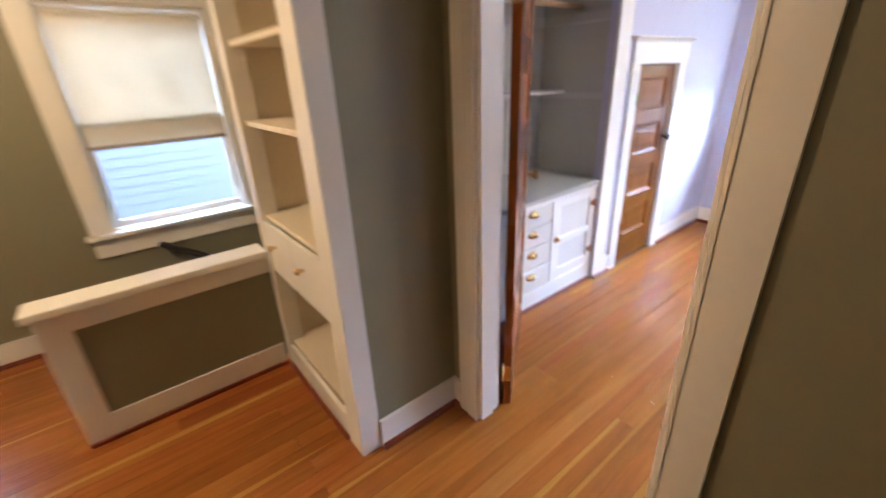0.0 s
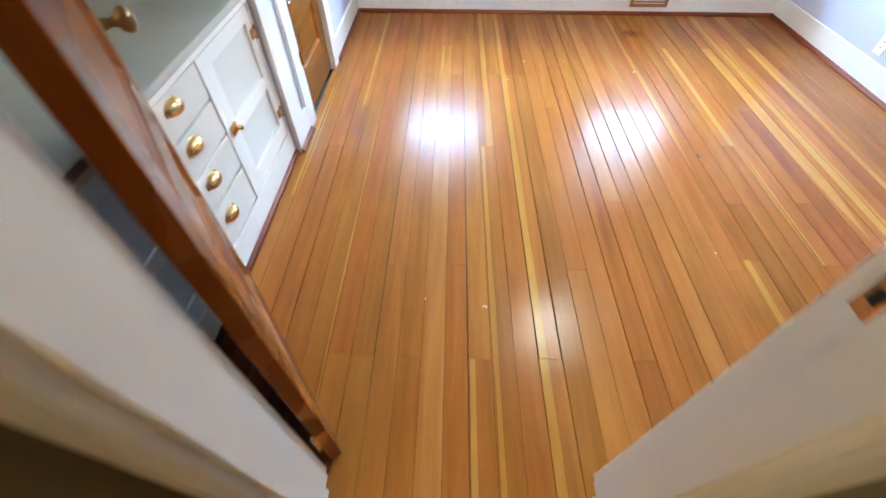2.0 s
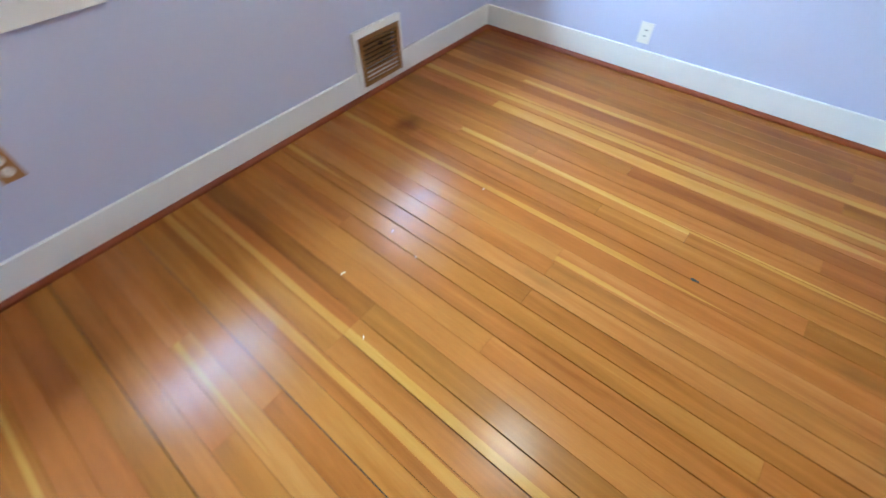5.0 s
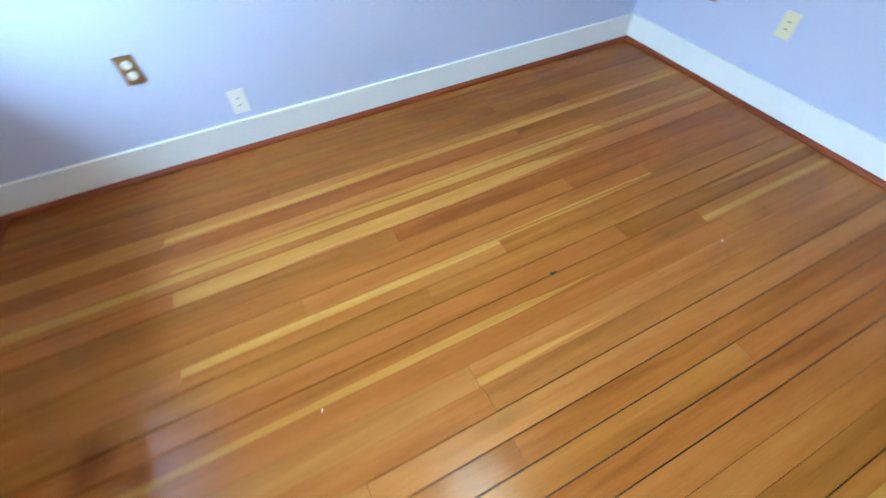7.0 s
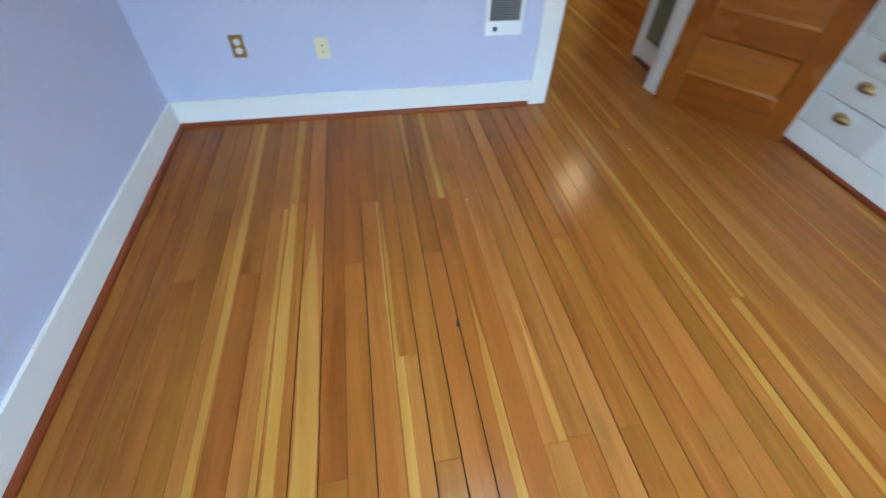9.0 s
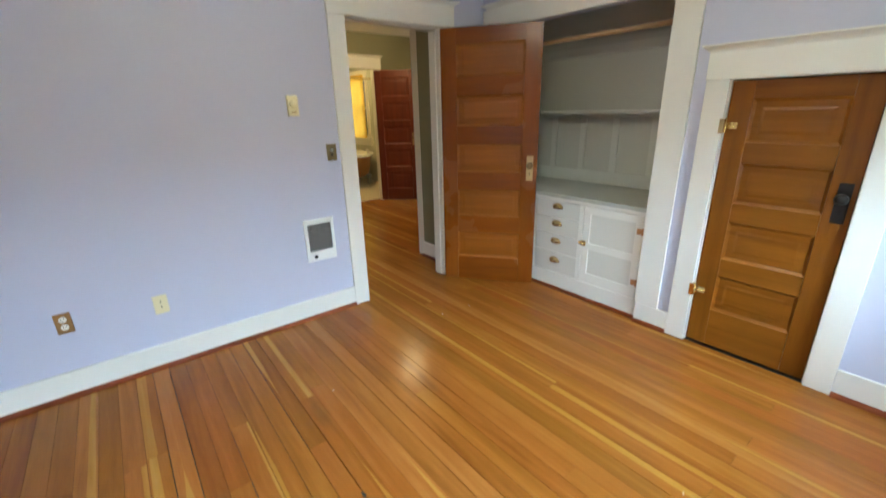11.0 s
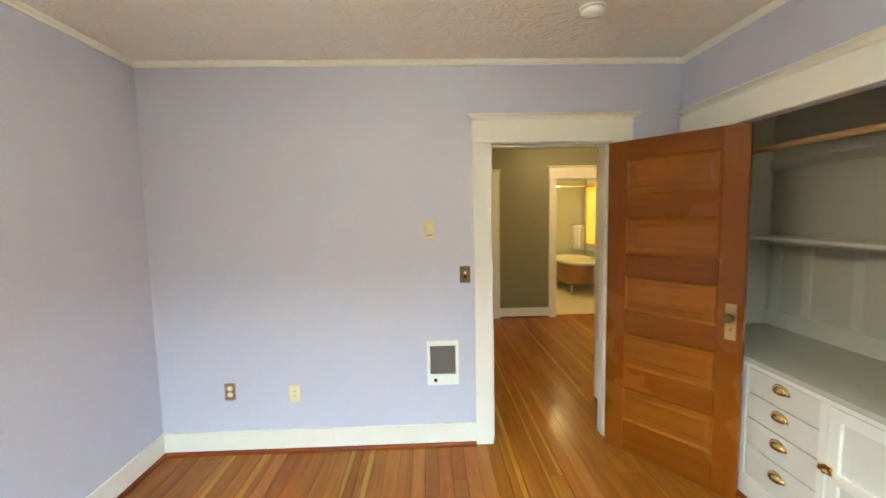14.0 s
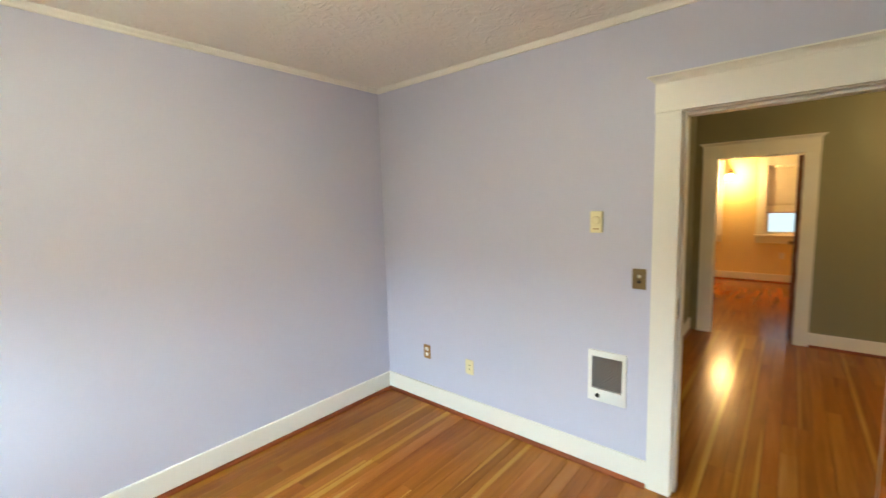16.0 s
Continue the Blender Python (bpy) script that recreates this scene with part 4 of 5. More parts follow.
def duplex_outlet(axis, at, u, z, plate, face, label, w=0.070, h=0.113):
    root = plate_thing("wall_outlet", axis, at, u, z, w, h, plate, label, "wall outlet", "wall outlets")
    for s in (-1, 1):
        bm = bmesh.new()
        turned(bm, [(0.0168, 0.005), (0.0168, 0.0068), (0.016, 0.0075)], (0, 0, s * 0.0215), "Y", 20)
        sock = part("socket", bm, face, root, "ivory socket face")
        bm = bmesh.new()
        for dx in (-0.0065, 0.0065):
            box(bm, dx - 0.001, dx + 0.001, 0.0074, 0.0078, s * 0.0215 - 0.001, s * 0.0215 + 0.008)
        turned(bm, [(0.0024, 0.0074), (0.0024, 0.0078)], (0, 0, s * 0.0215 - 0.008), "Y", 10)
        part("slots", bm, DARK, sock)
    bm = bmesh.new()
    turned(bm, [(0.0032, 0.005), (0.003, 0.0066), (0.001, 0.007)], (0, 0, 0), "Y", 10)
    part("screw", bm, BRASS, root)
    return root


def jack_plate(axis, at, u, z, mat, label, w=0.072, h=0.112):
    root = plate_thing("phone_jack", axis, at, u, z, w, h, mat, label, "phone jack", "wall jacks")
    for s in (-1, 1):
        bm = bmesh.new()
        turned(bm, [(0.0042, 0.005), (0.0042, 0.0061)], (0, 0, s * 0.016), "Y", 12)
        part("port", bm, DARK, root)
    return root


duplex_outlet("+y", 0.0, 3.032, 0.428, BRONZE, IVORY, "brown bronze plate with ivory duplex outlet")
jack_plate("+y", 0.0, 2.606, 0.400, CREAM, "cream plastic wall jack plate with two dark ports")
duplex_outlet("-x", W, 2.745, 0.472, BRONZE, IVORY, "brown bronze plate with ivory duplex outlet")
jack_plate("-x", W, 2.417, 0.240, IVORY, "ivory plastic wall jack plate above the baseboard")
duplex_outlet("-y", L, -0.745, 0.448, BRONZE, IVORY, "brown bronze plate with ivory duplex outlet")
duplex_outlet("+y", YS, 0.93, 0.50, IVORY, IVORY, "ivory duplex outlet on the yellow wall")

sw = plate_thing("light_switch", "+y", 0.0, 1.444, 1.181, 0.070, 0.112, ABRASS, "aged brass push-button light switch plate", "light switch")
for s in (-1, 1):
    bm = bmesh.new()
    turned(bm, [(0.009, 0.005), (0.009, 0.009 if s < 0 else 0.014), (0.006, 0.010 if s < 0 else 0.016)], (0, 0, s * 0.015), "Y", 16)
    part("push_button", bm, DARK if s < 0 else IVORY, sw)

th = thing("thermostat", facing("+y", 0.0) @ pose(1.675, 0, 1.489), "cream plastic wall thermostat with a round dial", "thermostat")
bm = bmesh.new()
box(bm, -0.034, 0.034, 0.0005, 0.022, -0.061, 0.061, bevel=0.004)
part("housing", bm, CREAM, th)
bm = bmesh.new()
turned(bm, [(0.023, 0.021), (0.023, 0.028), (0.019, 0.031), (0.003, 0.0315)], (0, 0, 0.010), "Y", 28)
box(bm, -0.0015, 0.0015, 0.031, 0.033, 0.012, 0.030)
part("dial", bm, CREAM, th)
bm = bmesh.new()
box(bm, -0.018, 0.018, 0.0215, 0.0225, -0.042, -0.036)
part("marking", bm, BRONZE, th, "small unreadable marking")

heat = thing("wall_heater", facing("+y", 0.0) @ pose(1.604, 0, 0.585), "white metal wall heater with a grey louvred grille", "wall heater")
bm = bmesh.new()
w2, h2 = 0.107, 0.152
slab(bm, "y", 0.0005, 0.020, -w2, w2, -h2, h2, [(-0.086, 0.086, -0.078, 0.119)])
soften(bm, 0.003)
part("cover_frame", bm, WHITEP, heat)
bm = bmesh.new()
box(bm, -0.086, 0.086, 0.001, 0.004, -0.078, 0.119)
part("grille_back", bm, DARK, heat)
for k in range(22):
    z = -0.072 + k * 0.0087
    box_part("louvre", (-0.086, 0.086, 0.010, 0.017, z, z + 0.0042), STEEL, heat, 0)
for x in (-0.043, 0.0, 0.043):
    box_part("grille_bar", (x - 0.0016, x + 0.0016, 0.0172, 0.0185, -0.078, 0.119), STEEL, heat, 0)
bm = bmesh.new()
turned(bm, [(0.012, 0.0195), (0.012, 0.028), (0.009, 0.031), (0.001, 0.0312)], (0.050 - 0.0, 0, -0.117), "Y", 18)
part("control_knob", bm, DARK, heat, "small black control knob")

vent = thing("floor_register", facing("-y", L) @ pose(-2.425, 0, 0.212), "brown metal wall register in a white wooden frame", "air vent")
bm = bmesh.new()
slab(bm, "y", 0.0005, 0.024, -0.178, 0.178, -0.156, 0.152, [(-0.158, 0.150, -0.1515, 0.118)])
soften(bm, 0.002)
part("surround", bm, WHITE, vent, "white painted wooden surround")
bm = bmesh.new()
slab(bm, "y", 0.001, 0.029, -0.157, 0.149, -0.1505, 0.117, [(-0.132, 0.124, -0.128, 0.095)])
soften(bm, 0.003)
part("frame", bm, BRONZE, vent)
# added near-black sheet: the shade inside the duct, put in as colour
bm = bmesh.new()
box(bm, -0.120, 0.120, -0.014, -0.004, -0.120, 0.089)
part("backing", bm, DARK, vent)
for k in range(9):
    z = -0.114 + k * 0.0243
    box_part("slat", (-0.132, 0.124, 0.014, 0.026, z - 0.0052, z + 0.0052), BRONZE, vent, 0.002)
for k in range(10):
    x = -0.118 + k * 0.0255
    box_part("upright_bar", (x - 0.0015, x + 0.0015, 0.006, 0.0098, -0.128, 0.095), BRONZE, vent, 0)
bm = bmesh.new()
box(bm, -0.012, 0.012, 0.024, 0.040, 0.045, 0.060, bevel=0.003)
part("lever", bm, DARK, vent)

# ---- ceiling fittings ----
smoke = thing("smoke_detector", pose(0.87, 0.675, H), "round white plastic smoke detector on the ceiling", "smoke detector")
bm = bmesh.new()
turned(bm, [(0.062, -0.0005), (0.062, -0.008), (0.058, -0.010)], (0, 0, 0), "Z", 36)
part("base", bm, WHITEP, smoke)
bm = bmesh.new()
turned(bm, [(0.056, -0.010), (0.055, -0.026), (0.046, -0.036), (0.020, -0.039), (0.001, -0.039)], (0, 0, 0), "Z", 36)
part("cover", bm, WHITEP, smoke)

fix = thing("ceiling_light", pose(1.89, 1.93, H), "white ceiling light with a lit frosted bowl", "ceiling light")
bm = bmesh.new()
turned(bm, [(0.075, -0.0005), (0.073, -0.014), (0.030, -0.026), (0.012, -0.032), (0.011, -0.105), (0.03, -0.112)], (0, 0, 0), "Z", 32)
part("canopy_and_stem", bm, WHITEP, fix)
bm = bmesh.new()
turned(bm, [(0.185, -0.113), (0.203, -0.122), (0.210, -0.145), (0.203, -0.180), (0.170, -0.218), (0.110, -0.245), (0.04, -0.256), (0.001, -0.257)], (0, 0, 0), "Z", 40)
part("diffuser", bm, LAMPGLOW, fix, "frosted white lit diffuser")

# small amber lamp on the wall between the bedroom windows
amber = thing("wall_sconce", facing("-y", L) @ pose(-1.78, 0, 1.80), "small brass wall lamp with a lit amber shade", "wall lamp")
bm = bmesh.new()
turned(bm, [(0.045, 0.0005), (0.043, 0.012), (0.018, 0.022), (0.010, 0.070)], (0, 0, 0), "Y", 20)
part("bracket", bm, BRASS, amber)
bm = bmesh.new()
turned(bm, [(0.022, 0.02), (0.034, 0.0), (0.050, -0.045), (0.056, -0.085), (0.05, -0.086)], (0, 0.085, 0), "Z", 22)
part("glass_shade", bm, glow("lit_amber_glass", (1.0, 0.50, 0.14), 9), amber, "lit amber glass shade")

hl = thing("hall_light", pose(-0.40, -1.85, H), "small brass hall ceiling light with warm bulb", "ceiling light")
bm = bmesh.new()
turned(bm, [(0.065, -0.0005), (0.060, -0.015), (0.025, -0.030), (0.018, -0.075)], (0, 0, 0), "Z", 24)
part("canopy", bm, BRASS, hl)

sc = thing("wall_sconce", facing("+y", YS) @ pose(1.755, 0, 2.07), "brass wall sconce with a lit frosted shade", "wall lamp")
bm = bmesh.new()
turned(bm, [(0.05, 0.0005), (0.048, 0.015), (0.02, 0.025), (0.012, 0.10)], (0, 0, 0), "Y", 20)
part("bracket", bm, BRASS, sc)
bm = bmesh.new()
turned(bm, [(0.03, 0.0), (0.045, -0.03), (0.05, -0.05)], (0, 0.11, 0), "Z", 20)
part("holder", bm, ABRASS, sc)
bm = bmesh.new()
turned(bm, [(0.045, -0.052), (0.065, -0.075), (0.075, -0.13), (0.07, -0.16), (0.062, -0.16)], (0, 0.11, 0), "Z", 24)
part("glass_shade", bm, BULBGLOW, sc, "lit frosted glass shade")

# ---- bathroom things ----
ENAMEL = material("cream_enamel", (0.80, 0.76, 0.62), 0.15, 0.03, 3, 60, 0)
TUBOUT = material("brown_tub_paint", (0.30, 0.14, 0.05), 0.45, 0.15, 4, 60, 0.01)
tub = thing("clawfoot_bathtub", pose(-1.22, -5.38, 0, 0, 0, 92), "cream clawfoot bathtub with brown painted outside", "bathtub")
bm = bmesh.new()
loops = []
for s, z, inner in ((0.70, 0.17, 0), (0.86, 0.24, 0), (0.95, 0.40, 0), (0.99, 0.58, 0)):
    loops.append((s, z))
n = 40


def oval(bm, lx, ly, z):
    out = []
    for k in range(n):
        a = 2 * math.pi * k / n
        c, s = math.cos(a), math.sin(a)
        out.append(bm.verts.new((lx * math.copysign(abs(c) ** 0.75, c), ly * math.copysign(abs(s) ** 0.85, s), z)))
    return out


def skin(bm, rings, mi=0, close=True):
    for a, b in zip(rings, rings[1:]):
        for k in range(n):
            f = bm.faces.new((a[k], a[(k + 1) % n], b[(k + 1) % n], b[k]))
            f.smooth, f.material_index = True, mi
    if close:
        bm.faces.new(rings[0])


outer = [oval(bm, 0.72 * s, 0.36 * s, z) for s, z in loops]
skin(bm, outer)
part("outer_shell", bm, TUBOUT, tub, "brown painted outer shell")
bm = bmesh.new()
skin(bm, [oval(bm, 0.5, 0.22, 0.22), oval(bm, 0.62, 0.29, 0.27), oval(bm, 0.67, 0.325, 0.45), oval(bm, 0.69, 0.34, 0.61),
          oval(bm, 0.72, 0.365, 0.645), oval(bm, 0.755, 0.395, 0.65), oval(bm, 0.77, 0.405, 0.63), oval(bm, 0.75, 0.39, 0.60), oval(bm, 0.72, 0.365, 0.59)])
part("basin", bm, ENAMEL, tub, "cream enamel basin with rolled rim")
for fx in (-0.48, 0.48):
    for fy in (-0.23, 0.23):
        bm = bmesh.new()
        turned(bm, [(0.030, 0.0), (0.038, 0.02), (0.028, 0.05), (0.022, 0.09), (0.04, 0.15), (0.055, 0.21)], (fx, fy, 0), "Z", 12)
        part("claw_foot", bm, STEEL, tub, "cast metal claw foot")
bm = bmesh.new()
turned(bm, [(0.012, 0.0), (0.012, 0.10)], (0.55, 0.20, 0.62), "Z", 12)
turned(bm, [(0.012, 0.0), (0.012, 0.12)], (0.55, 0.10, 0.70), "Y", 12)
part("faucet", bm, STEEL, tub, "chrome faucet")
ring = thing("shower_rod", pose(0, 0, 0), "brass oval shower curtain rod above the tub", "shower rod")
bm = bmesh.new()
turned(bm, [(0.013, -1.749), (0.013, -1.7), (0.013, 0.149)], (0, -4.75, 2.03), "X", 14)
part("rod", bm, BRASS, ring)
towel = thing("hanging_towel", pose(-1.60, -6.2, 1.29), "cream towel hanging on the bathroom wall", "towel")
bm = bmesh.new()
rows = []
for i in range(17):
    u = -0.13 + 0.26 * i / 16
    rows.append([bm.verts.new((u, 0.03 + 0.008 * math.sin(i * 1.1) * (0.4 + j / 10), -0.56 * j / 10)) for j in range(11)])
for a, b in zip(rows, rows[1:]):
    for j in range(10):
        f = bm.faces.new((a[j], a[j + 1], b[j + 1], b[j]))
        f.smooth = True
tw = part("cloth", bm, TOWEL, towel)
sol = tw.modifiers.new("thick", "SOLIDIFY")
sol.thickness = 0.008
bm = bmesh.new()
turned(bm, [(0.008, -0.17), (0.008, 0.17)], (0, 0.03, 0.003), "X", 10)
box(bm, -0.165, -0.15, 0.0, 0.03, -0.005, 0.012)
box(bm, 0.15, 0.165, 0.0, 0.03, -0.005, 0.012)
part("towel_bar", bm, STEEL, towel)
curt = thing("bath_curtain", pose(-1.68, -5.62, 1.5), "sheer yellow curtain at the bathroom window", "curtain")
bm = bmesh.new()
rows = []
for i in range(31):
    v = -0.36 + 0.72 * i / 30
    rows.append([bm.verts.new((0.012 * math.sin(i * 1.25), v, -0.6 + 1.25 * j / 4)) for j in range(5)])
for a, b in zip(rows, rows[1:]):
    for j in range(4):
        f = bm.faces.new((a[j], a[j + 1], b[j + 1], b[j]))
        f.smooth = True
part("cloth", bm, cloth("yellow_sheer", (0.9, 0.62, 0.10), 0.75), curt)

# ---- outside ----
bm = bmesh.new()
box(bm, -400, 400, -400, 400, -3.35, -3.3)
structure("ground", bm, material("lawn", (0.07, 0.10, 0.04), 0.9, 0.3, 0.8, 12, 0.05), "grassy ground outside the house", "ground")
SIDING = material("pale_siding_paint", (0.29, 0.30, 0.32), 0.6, 0.1, 1.5, 40, 0.02)
nb = thing("neighbour_house", pose(-5.2, -1, -3.3), "neighbouring house with pale painted clapboard siding", "house")
box_part("wall", (-4, -0.03, -8, 8, 0, 5.6), SIDING, nb, 0)
bm = bmesh.new()
for k in range(45):
    z = 0.02 + k * 0.125
    vs = [bm.verts.new(p) for p in ((0.0, -8, z), (0.0, 8, z), (-0.014, 8, z + 0.13), (-0.014, -8, z + 0.13), (-0.029, -8, z), (-0.029, 8, z))]
    bm.faces.new((vs[0], vs[1], vs[2], vs[3]))
    bm.faces.new((vs[0], vs[4], vs[5], vs[1]))
part("clapboards", bm, SIDING, nb)
bm = bmesh.new()
vs = [bm.verts.new(p) for p in ((0.5, -8.4, 5.5), (0.5, 8.4, 5.5), (-2, 8.4, 7.4), (-2, -8.4, 7.4), (-4.5, -8.4, 5.5), (-4.5, 8.4, 5.5))]
bm.faces.new((vs[0], vs[1], vs[2], vs[3]))
bm.faces.new((vs[3], vs[2], vs[5], vs[4]))
part("roof", bm, material("roof_shingle", (0.08, 0.08, 0.08), 0.9, 0.2), nb)

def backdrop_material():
    """Leaves and pale house fronts as if far off, out of focus; their sunlight is emission."""
    mt = bpy.data.materials.new("glowing_distance")
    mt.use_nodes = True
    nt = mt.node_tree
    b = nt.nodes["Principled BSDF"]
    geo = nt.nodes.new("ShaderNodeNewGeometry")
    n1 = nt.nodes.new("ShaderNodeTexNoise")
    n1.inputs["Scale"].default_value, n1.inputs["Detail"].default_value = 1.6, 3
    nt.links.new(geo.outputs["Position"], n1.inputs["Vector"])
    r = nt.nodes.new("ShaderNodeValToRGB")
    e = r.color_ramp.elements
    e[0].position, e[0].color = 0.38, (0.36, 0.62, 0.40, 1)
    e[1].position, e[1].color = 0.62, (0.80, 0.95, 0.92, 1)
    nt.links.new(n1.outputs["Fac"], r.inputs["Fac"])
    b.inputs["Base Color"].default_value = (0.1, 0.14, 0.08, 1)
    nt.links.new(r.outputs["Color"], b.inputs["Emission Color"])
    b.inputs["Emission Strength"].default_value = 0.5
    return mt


# added panel close outside; its own glow replaces daylight on the distance
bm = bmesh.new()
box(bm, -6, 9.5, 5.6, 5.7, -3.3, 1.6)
structure("backdrop", bm, backdrop_material(), "glowing panel standing for leafy distance beyond the windows", "backdrop")

# ---- floors ----
bm = bmesh.new()
box(bm, -0.1, W + 0.16, -0.057, L + 0.16, -0.12, -0.014)
bed_floor = structure("floor", bm, DARK, "varnished fir strip floor of orange and pale boards", "floor")
bm = bmesh.new()
box(bm, -0.70, 3.6, HS - 0.115, -0.058, -0.12, -0.014)
box(bm, HW, -0.7005, HS - 0.115, -1.50, -0.12, -0.014)
hall_floor = structure("floor_hall", bm, DARK, "varnished fir strip floor of the hall", "floor")
bm = bmesh.new()
box(bm, 0.2, 3.2, YS, HS - 0.116, -0.12, -0.014)
yellow_floor = structure("floor_yellow_room", bm, DARK, "varnished fir strip floor of the yellow room", "floor")
bm = bmesh.new()
box(bm, -1.75, 0.1995, -6.2, HS - 0.116, -0.12, 0.0)
bath_floor = structure("floor_bathroom", bm, material("bath_tile", (0.62, 0.54, 0.38), 0.35, 0.25, 6, 12, 0.01), "patterned cream bathroom floor", "floor")

PITCH, FIRST = 0.0836, 0.0604
JOIST, JOIST_0 = 0.4115, -0.025
# where two boards of a row meet end to end
ENDS = {1: (1.62,), 3: (2.45,), 5: (0.38,), 6: (0.80,), 7: (0.38, 2.45), 8: (2.87,), 9: (0.80, 2.44), 10: (0.38,), 11: (1.635,), 12: (2.44,), 15: (0.79,), 16: (2.035,),
        18: (1.21,), 20: (2.45,), 22: (2.04,), 24: (0.86,), 27: (1.675, 2.88), 28: (0.84, 2.46), 29: (1.22,), 31: (2.88,), 33: (0.83, 2.88), 35: (2.89,)}
# pale sapwood along a board: share of its width from and to, y from and to
SAPWOOD = {-20: [(0.1, 0.4, -3.4, -0.6)], -12: [(0.3, 0.5, -3.4, -1.5)], -6: [(0.2, 0.5, -3.4, -0.7)], -1: [(0.8, 1.0, 1.2, 2.4)], 0: [(0.0, 0.2, 1.2, 2.4), (0.55, 0.85, -3.4, -0.7)],
           2: [(0.5, 0.72, 1.9, 3.53)], 3: [(0.88, 1.0, 0.1, 2.0), (0.6, 0.9, -3.4, -0.5)], 7: [(0.7, 0.85, -3.4, -1.2)], 8: [(0.16, 0.40, 2.3, 2.87)],
           10: [(0.06, 0.30, -1.2, 0.38)], 11: [(0.08, 0.30, -3.4, 1.63), (0.48, 0.88, 1.64, 3.53)], 13: [(0.02, 0.40, -3.4, 3.53)], 16: [(0.3, 0.65, -3.4, -0.1)],
           19: [(0.45, 0.72, 2.95, 3.53)], 22: [(0.05, 0.38, 1.55, 2.04)], 24: [(0.02, 0.36, 1.42, 3.53), (0.12, 0.45, -0.1, 0.86)], 25: [(0.62, 0.95, -0.1, 0.7)],
           27: [(0.80, 1.0, 0.86, 1.67), (0.60, 0.97, 1.68, 2.88)], 28: [(0.0, 0.14, 0.86, 1.75)], 31: [(0.12, 0.97, 1.0, 2.88)], 32: [(0.46, 0.93, -0.1, 3.53)],
           33: [(0.03, 0.26, 0.84, 2.88)], 35: [(0.10, 0.42, -0.1, 2.88)]}
# boards darker or paler than the rest; dark rows from 34 include dimmer light
DARK_ROWS = {14, 30, 34, 36, 37, 38, 39, 40, 41}
PALE_ROWS = {8, 20, 22, 33, 35}
# joints that have opened: row, y from and to
OPEN_JOINTS = [(1, 1.1, 1.62), (2, 0.9, 1.3), (6, 0.8, 1.7), (10, 0.7, 1.6), (13, 0.5, 1.7), (14, 0.4, 1.95), (17, 0.8, 2.4), (18, 0.6, 1.85), (19, 1.9, 2.5), (20, 0.7, 2.8), (21, 1.2, 1.9),
               (25, 0.4, 2.2), (26, 0.6, 2.85), (27, 1.7, 2.3), (29, 1.3, 2.2), (31, 1.4, 2.9), (32, 1.2, 2.9)]
rng = random.Random(7)


def board_mesh(row, x0, x1, y0, y1, streaks, gap_l, gap_r, mat):
    """One floorboard: eased edges, thin gaps to its neighbours, pale streaks with wandering borders."""
    bm = bmesh.new()
    e, low_z = 0.0008, -0.0135
    a, b = x0 + gap_l, x1 - gap_r
    left = FIRST + row * PITCH
    n = max(2, int((y1 - y0) / 0.11)) if streaks else 1
    ys = [y0 + 0.0005 + (y1 - y0 - 0.001) * k / n for k in range(n + 1)]
    lines = [[a] * (n + 1), [a + e] * (n + 1)]
    pale = set()
    for f0, f1, ya, yb in sorted(streaks):
        ph = rng.uniform(0, 40)
        lo, hi = [], []
        for k, y in enumerate(ys):
            # full width inside its stretch, a point where it runs out along the board
            head = 1.0 if ya <= y0 + 0.05 else min(1, max(0, (y - ya) / 0.35))
            tail = 1.0 if yb >= y1 - 0.05 else min(1, max(0, (yb - y) / 0.35))
            w = (f1 - f0) * PITCH * min(head, tail)
            mid = left + (f0 + f1) / 2 * PITCH
            s0 = mid - w / 2 * (1 + 0.45 * noise.noise((ph, y * 2.1, 0.0)))
            s1 = mid + w / 2 * (1 + 0.45 * noise.noise((ph + 9, y * 2.6, 3.0)))
            s0 = min(max(s0, lines[-1][k] + 0.0004), b - e - 0.0012)
            lo.append(s0)
            hi.append(min(max(s1, s0 + 0.0004), b - e - 0.0006))
        pale.add(len(lines))
        lines += [lo, hi]
    lines += [[b - e] * (n + 1), [b] * (n + 1)]
    last = len(lines) - 1
    rows = [[bm.verts.new((ln[k], y, -e if i in (0, last) else 0.0)) for i, ln in enumerate(lines)] for k, y in enumerate(ys)]
    for p, q in zip(rows, rows[1:]):
        for k in range(last):
            f = bm.faces.new((p[k], p[k + 1], q[k + 1], q[k]))
            f.material_index = 1 if k in pale else 0
    la = [bm.verts.new((x, ys[0], low_z)) for x in (a, b)]
    lb = [bm.verts.new((x, ys[-1], low_z)) for x in (a, b)]
    bm.faces.new([r[0] for r in rows] + [lb[0], la[0]])
    bm.faces.new([r[-1] for r in rows] + [lb[1], la[1]])
    bm.faces.new(la[:1] + rows[0] + la[1:])
    bm.faces.new(lb[:1] + rows[-1] + lb[1:])
    return mesh_of("floorboard", bm, [mat, SAP])


def gap_at(row, y0, y1):
    return 0.0018 if any(row == j[0] and j[1] < y1 and j[2] > y0 for j in OPEN_JOINTS) else 0.0005


def tone_of(row, at):
    """Dark, common or pale stock, board by board; the dark east rows also paint in weaker light."""
    if at > 0 and row in DARK_ROWS:
        return FIRD
    if at > 0 and row in PALE_ROWS:
        return FIRP
    return rng.choices((FIRD, FIR, FIRP), (0.04, 0.84, 0.12))[0]


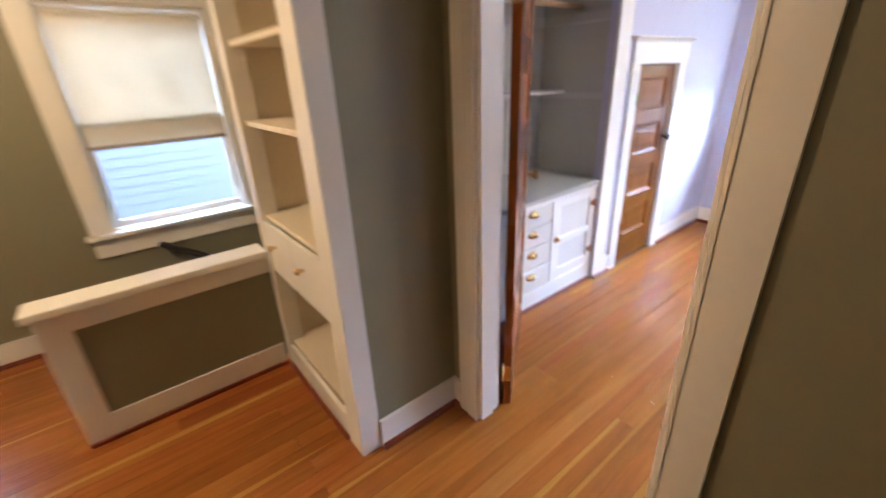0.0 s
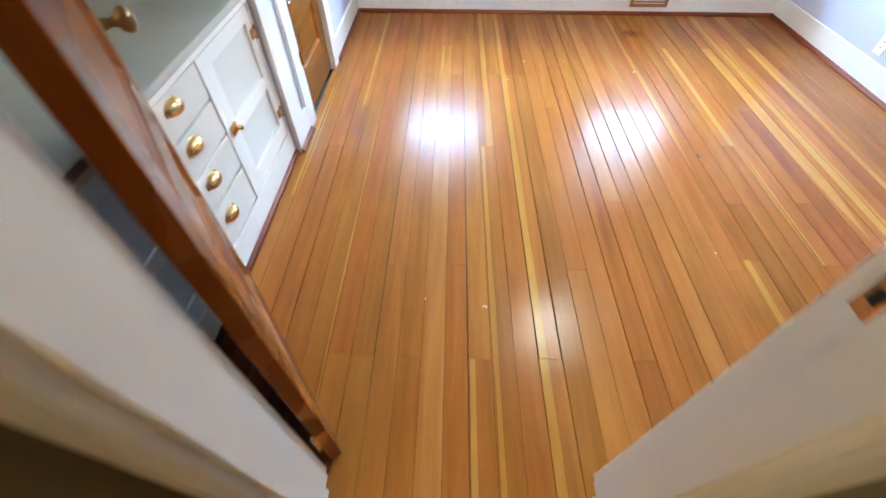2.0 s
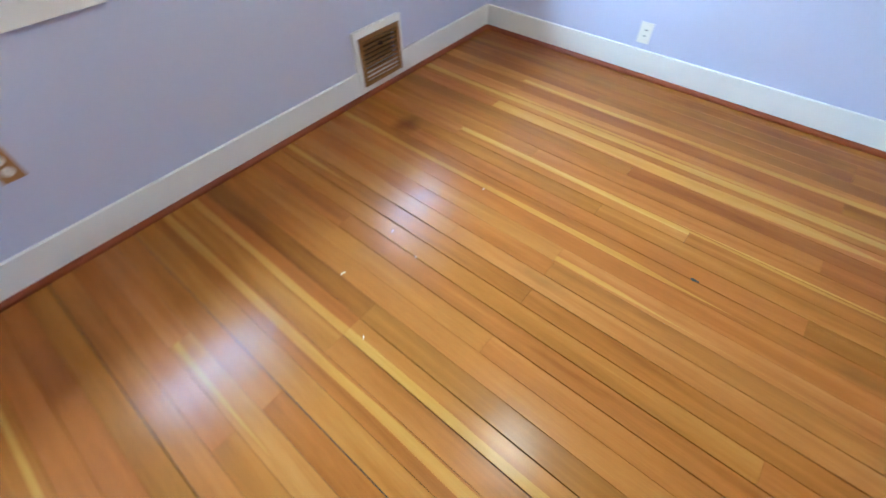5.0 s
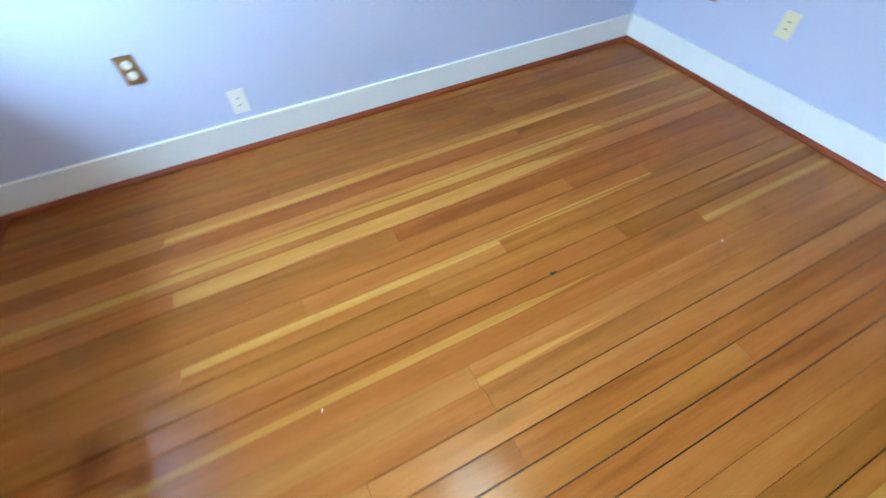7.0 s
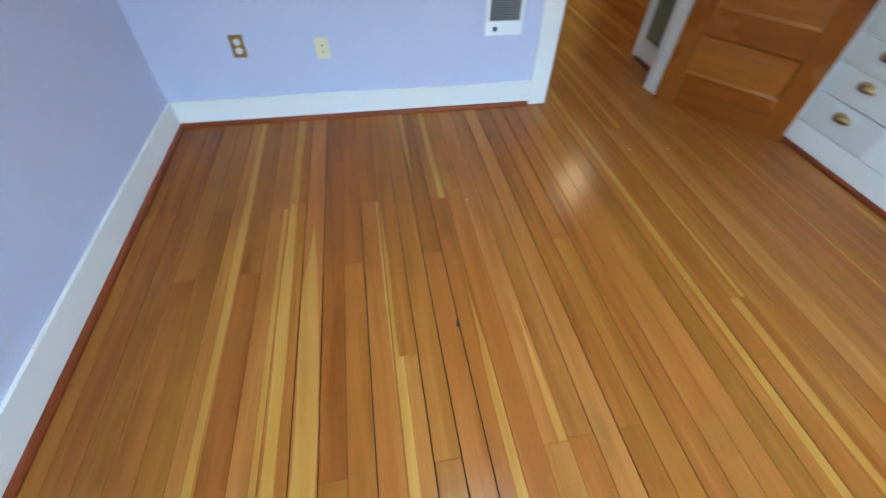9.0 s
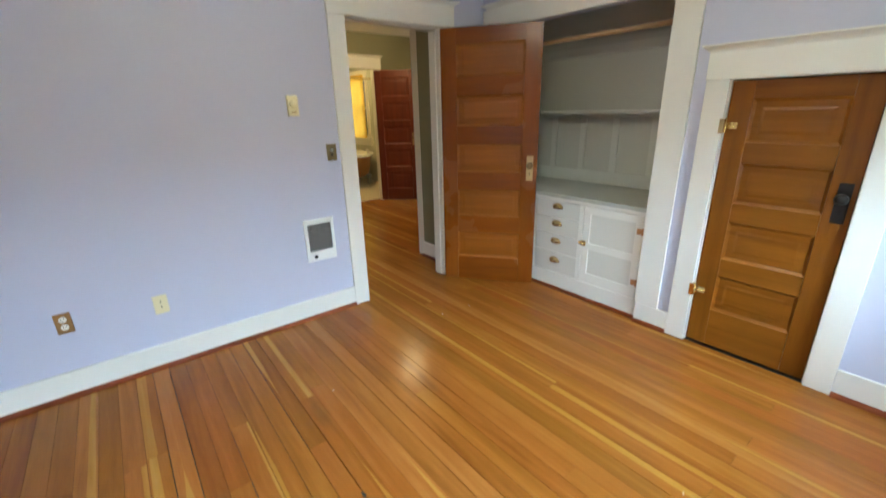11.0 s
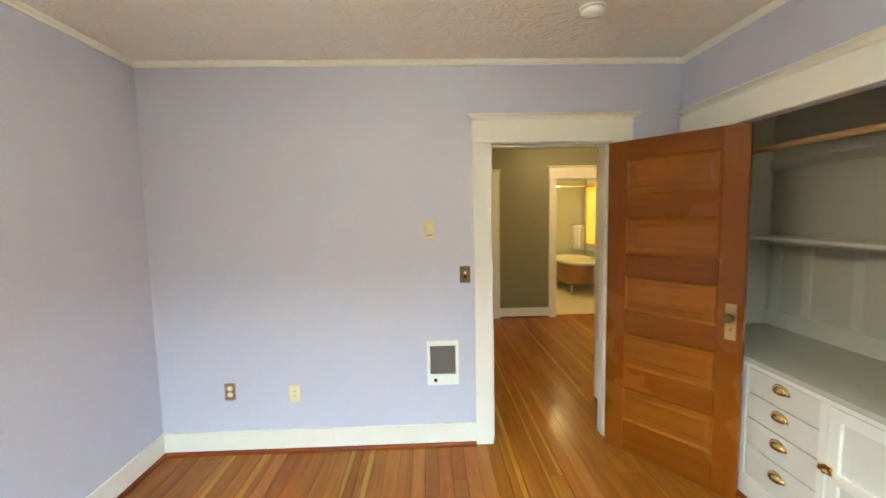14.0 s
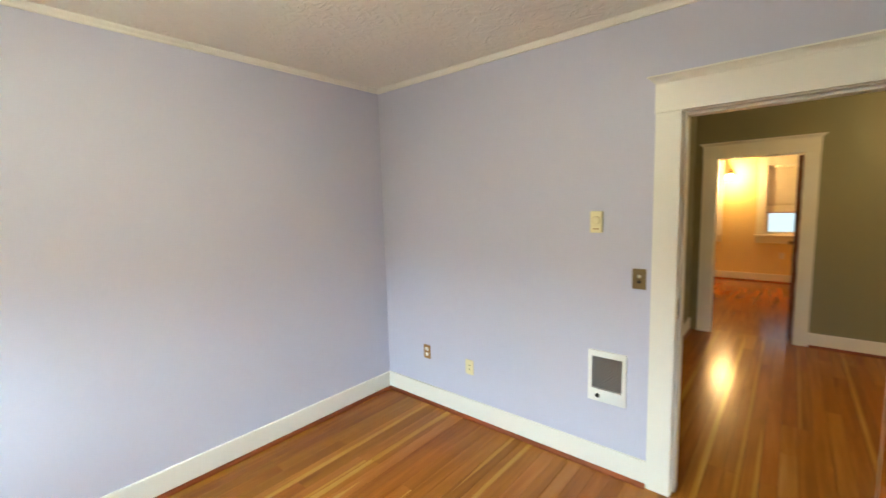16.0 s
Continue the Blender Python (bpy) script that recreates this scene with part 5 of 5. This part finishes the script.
def lay(parent, k, y0, y1, x_min, x_max):
    x0, x1 = max(FIRST + k * PITCH, x_min), min(FIRST + (k + 1) * PITCH, x_max)
    if x1 - x0 < 0.01:
        return
    cuts = [y for y in ENDS.get(k, ()) if y0 + 0.2 < y < y1 - 0.2]
    y = y0 + rng.uniform(0.5, 2.6)
    while not ENDS.get(k) or y < -0.2:
        if y > y1 - 0.3 or (ENDS.get(k) and y > -0.2):
            break
        cuts.append(JOIST_0 + JOIST * round((y - JOIST_0) / JOIST))
        y += rng.uniform(1.6, 3.2)
    edges = [y0, *sorted({c for c in cuts if y0 + 0.1 < c < y1 - 0.1}), y1]
    for a, b in zip(edges, edges[1:]):
        streaks = [s for s in SAPWOOD.get(k, ()) if s[2] < b - 0.05 and s[3] > a + 0.05]
        ob = new("floorboard", board_mesh(k, x0, x1, a, b, streaks, gap_at(k, a, b), gap_at(k + 1, a, b), tone_of(k, (a + b) / 2)))
        ob.parent = parent


for k in range(-22, 42):
    xc = FIRST + (k + 0.5) * PITCH
    seam = JOIST_0 - JOIST * rng.choice((1, 2, 3, 4)) if DX0 < xc < DX1 else -0.058
    if xc > 0:
        lay(bed_floor, k, seam, L, 0.0, W)
    if xc < 2.2:
        lay(hall_floor, k, HS - 0.115, -1.50 if xc < -0.70 else seam, HW, 2.2)
bm = bmesh.new()
for k in range(2, 38):
    x0, x1 = FIRST + k * PITCH, FIRST + (k + 1) * PITCH - 0.0008
    for a, b in ((YS, -5.6), (-5.5995, HS - 0.1155)):
        box(bm, x0, x1, a, b - 0.0005, -0.013, 0.0)
boards = part("floorboards", bm, FIR, yellow_floor)
boards["kind"] = "stuff"

knot = thing("floor_knot", pose(2.1535, 1.576, 0.0), "small dark knot hole in the floorboards", "knot", kind="structure")
bm = bmesh.new()
ring = [bm.verts.new((0.007 * math.cos(t) * (1 + 0.25 * math.sin(3 * t)), 0.017 * math.sin(t), 0.0006)) for t in [k * math.pi / 8 for k in range(16)]]
bm.faces.new(ring)
part("hollow", bm, DARK, knot)


# bits of lint on the boards
for lx, ly, turn in ((0.960, 0.599, 20), (0.732, 0.627, 75), (2.061, 2.502, 0), (1.607, 2.648, 47), (1.565, 2.476, 94), (1.331, 2.642, 141), (1.319, 2.644, 8), (1.187, 2.378, 55), (0.97, 0.596, 102), (1.972, 0.893, 149)):
    fluff = thing("lint_speck", pose(lx, ly, 0.0, 0, 0, turn), "tiny white speck of lint on the floorboards", "lint", "lint specks")
    bm = bmesh.new()
    bmesh.ops.create_icosphere(bm, subdivisions=1, radius=0.0036)
    for v in bm.verts:
        v.co = (v.co.x * 1.5, v.co.y * (0.5 + 40 * abs(v.co.x)), 0.0008 + (v.co.z + 0.005) * 0.25)
    part("fluff", bm, WHITEP, fluff)
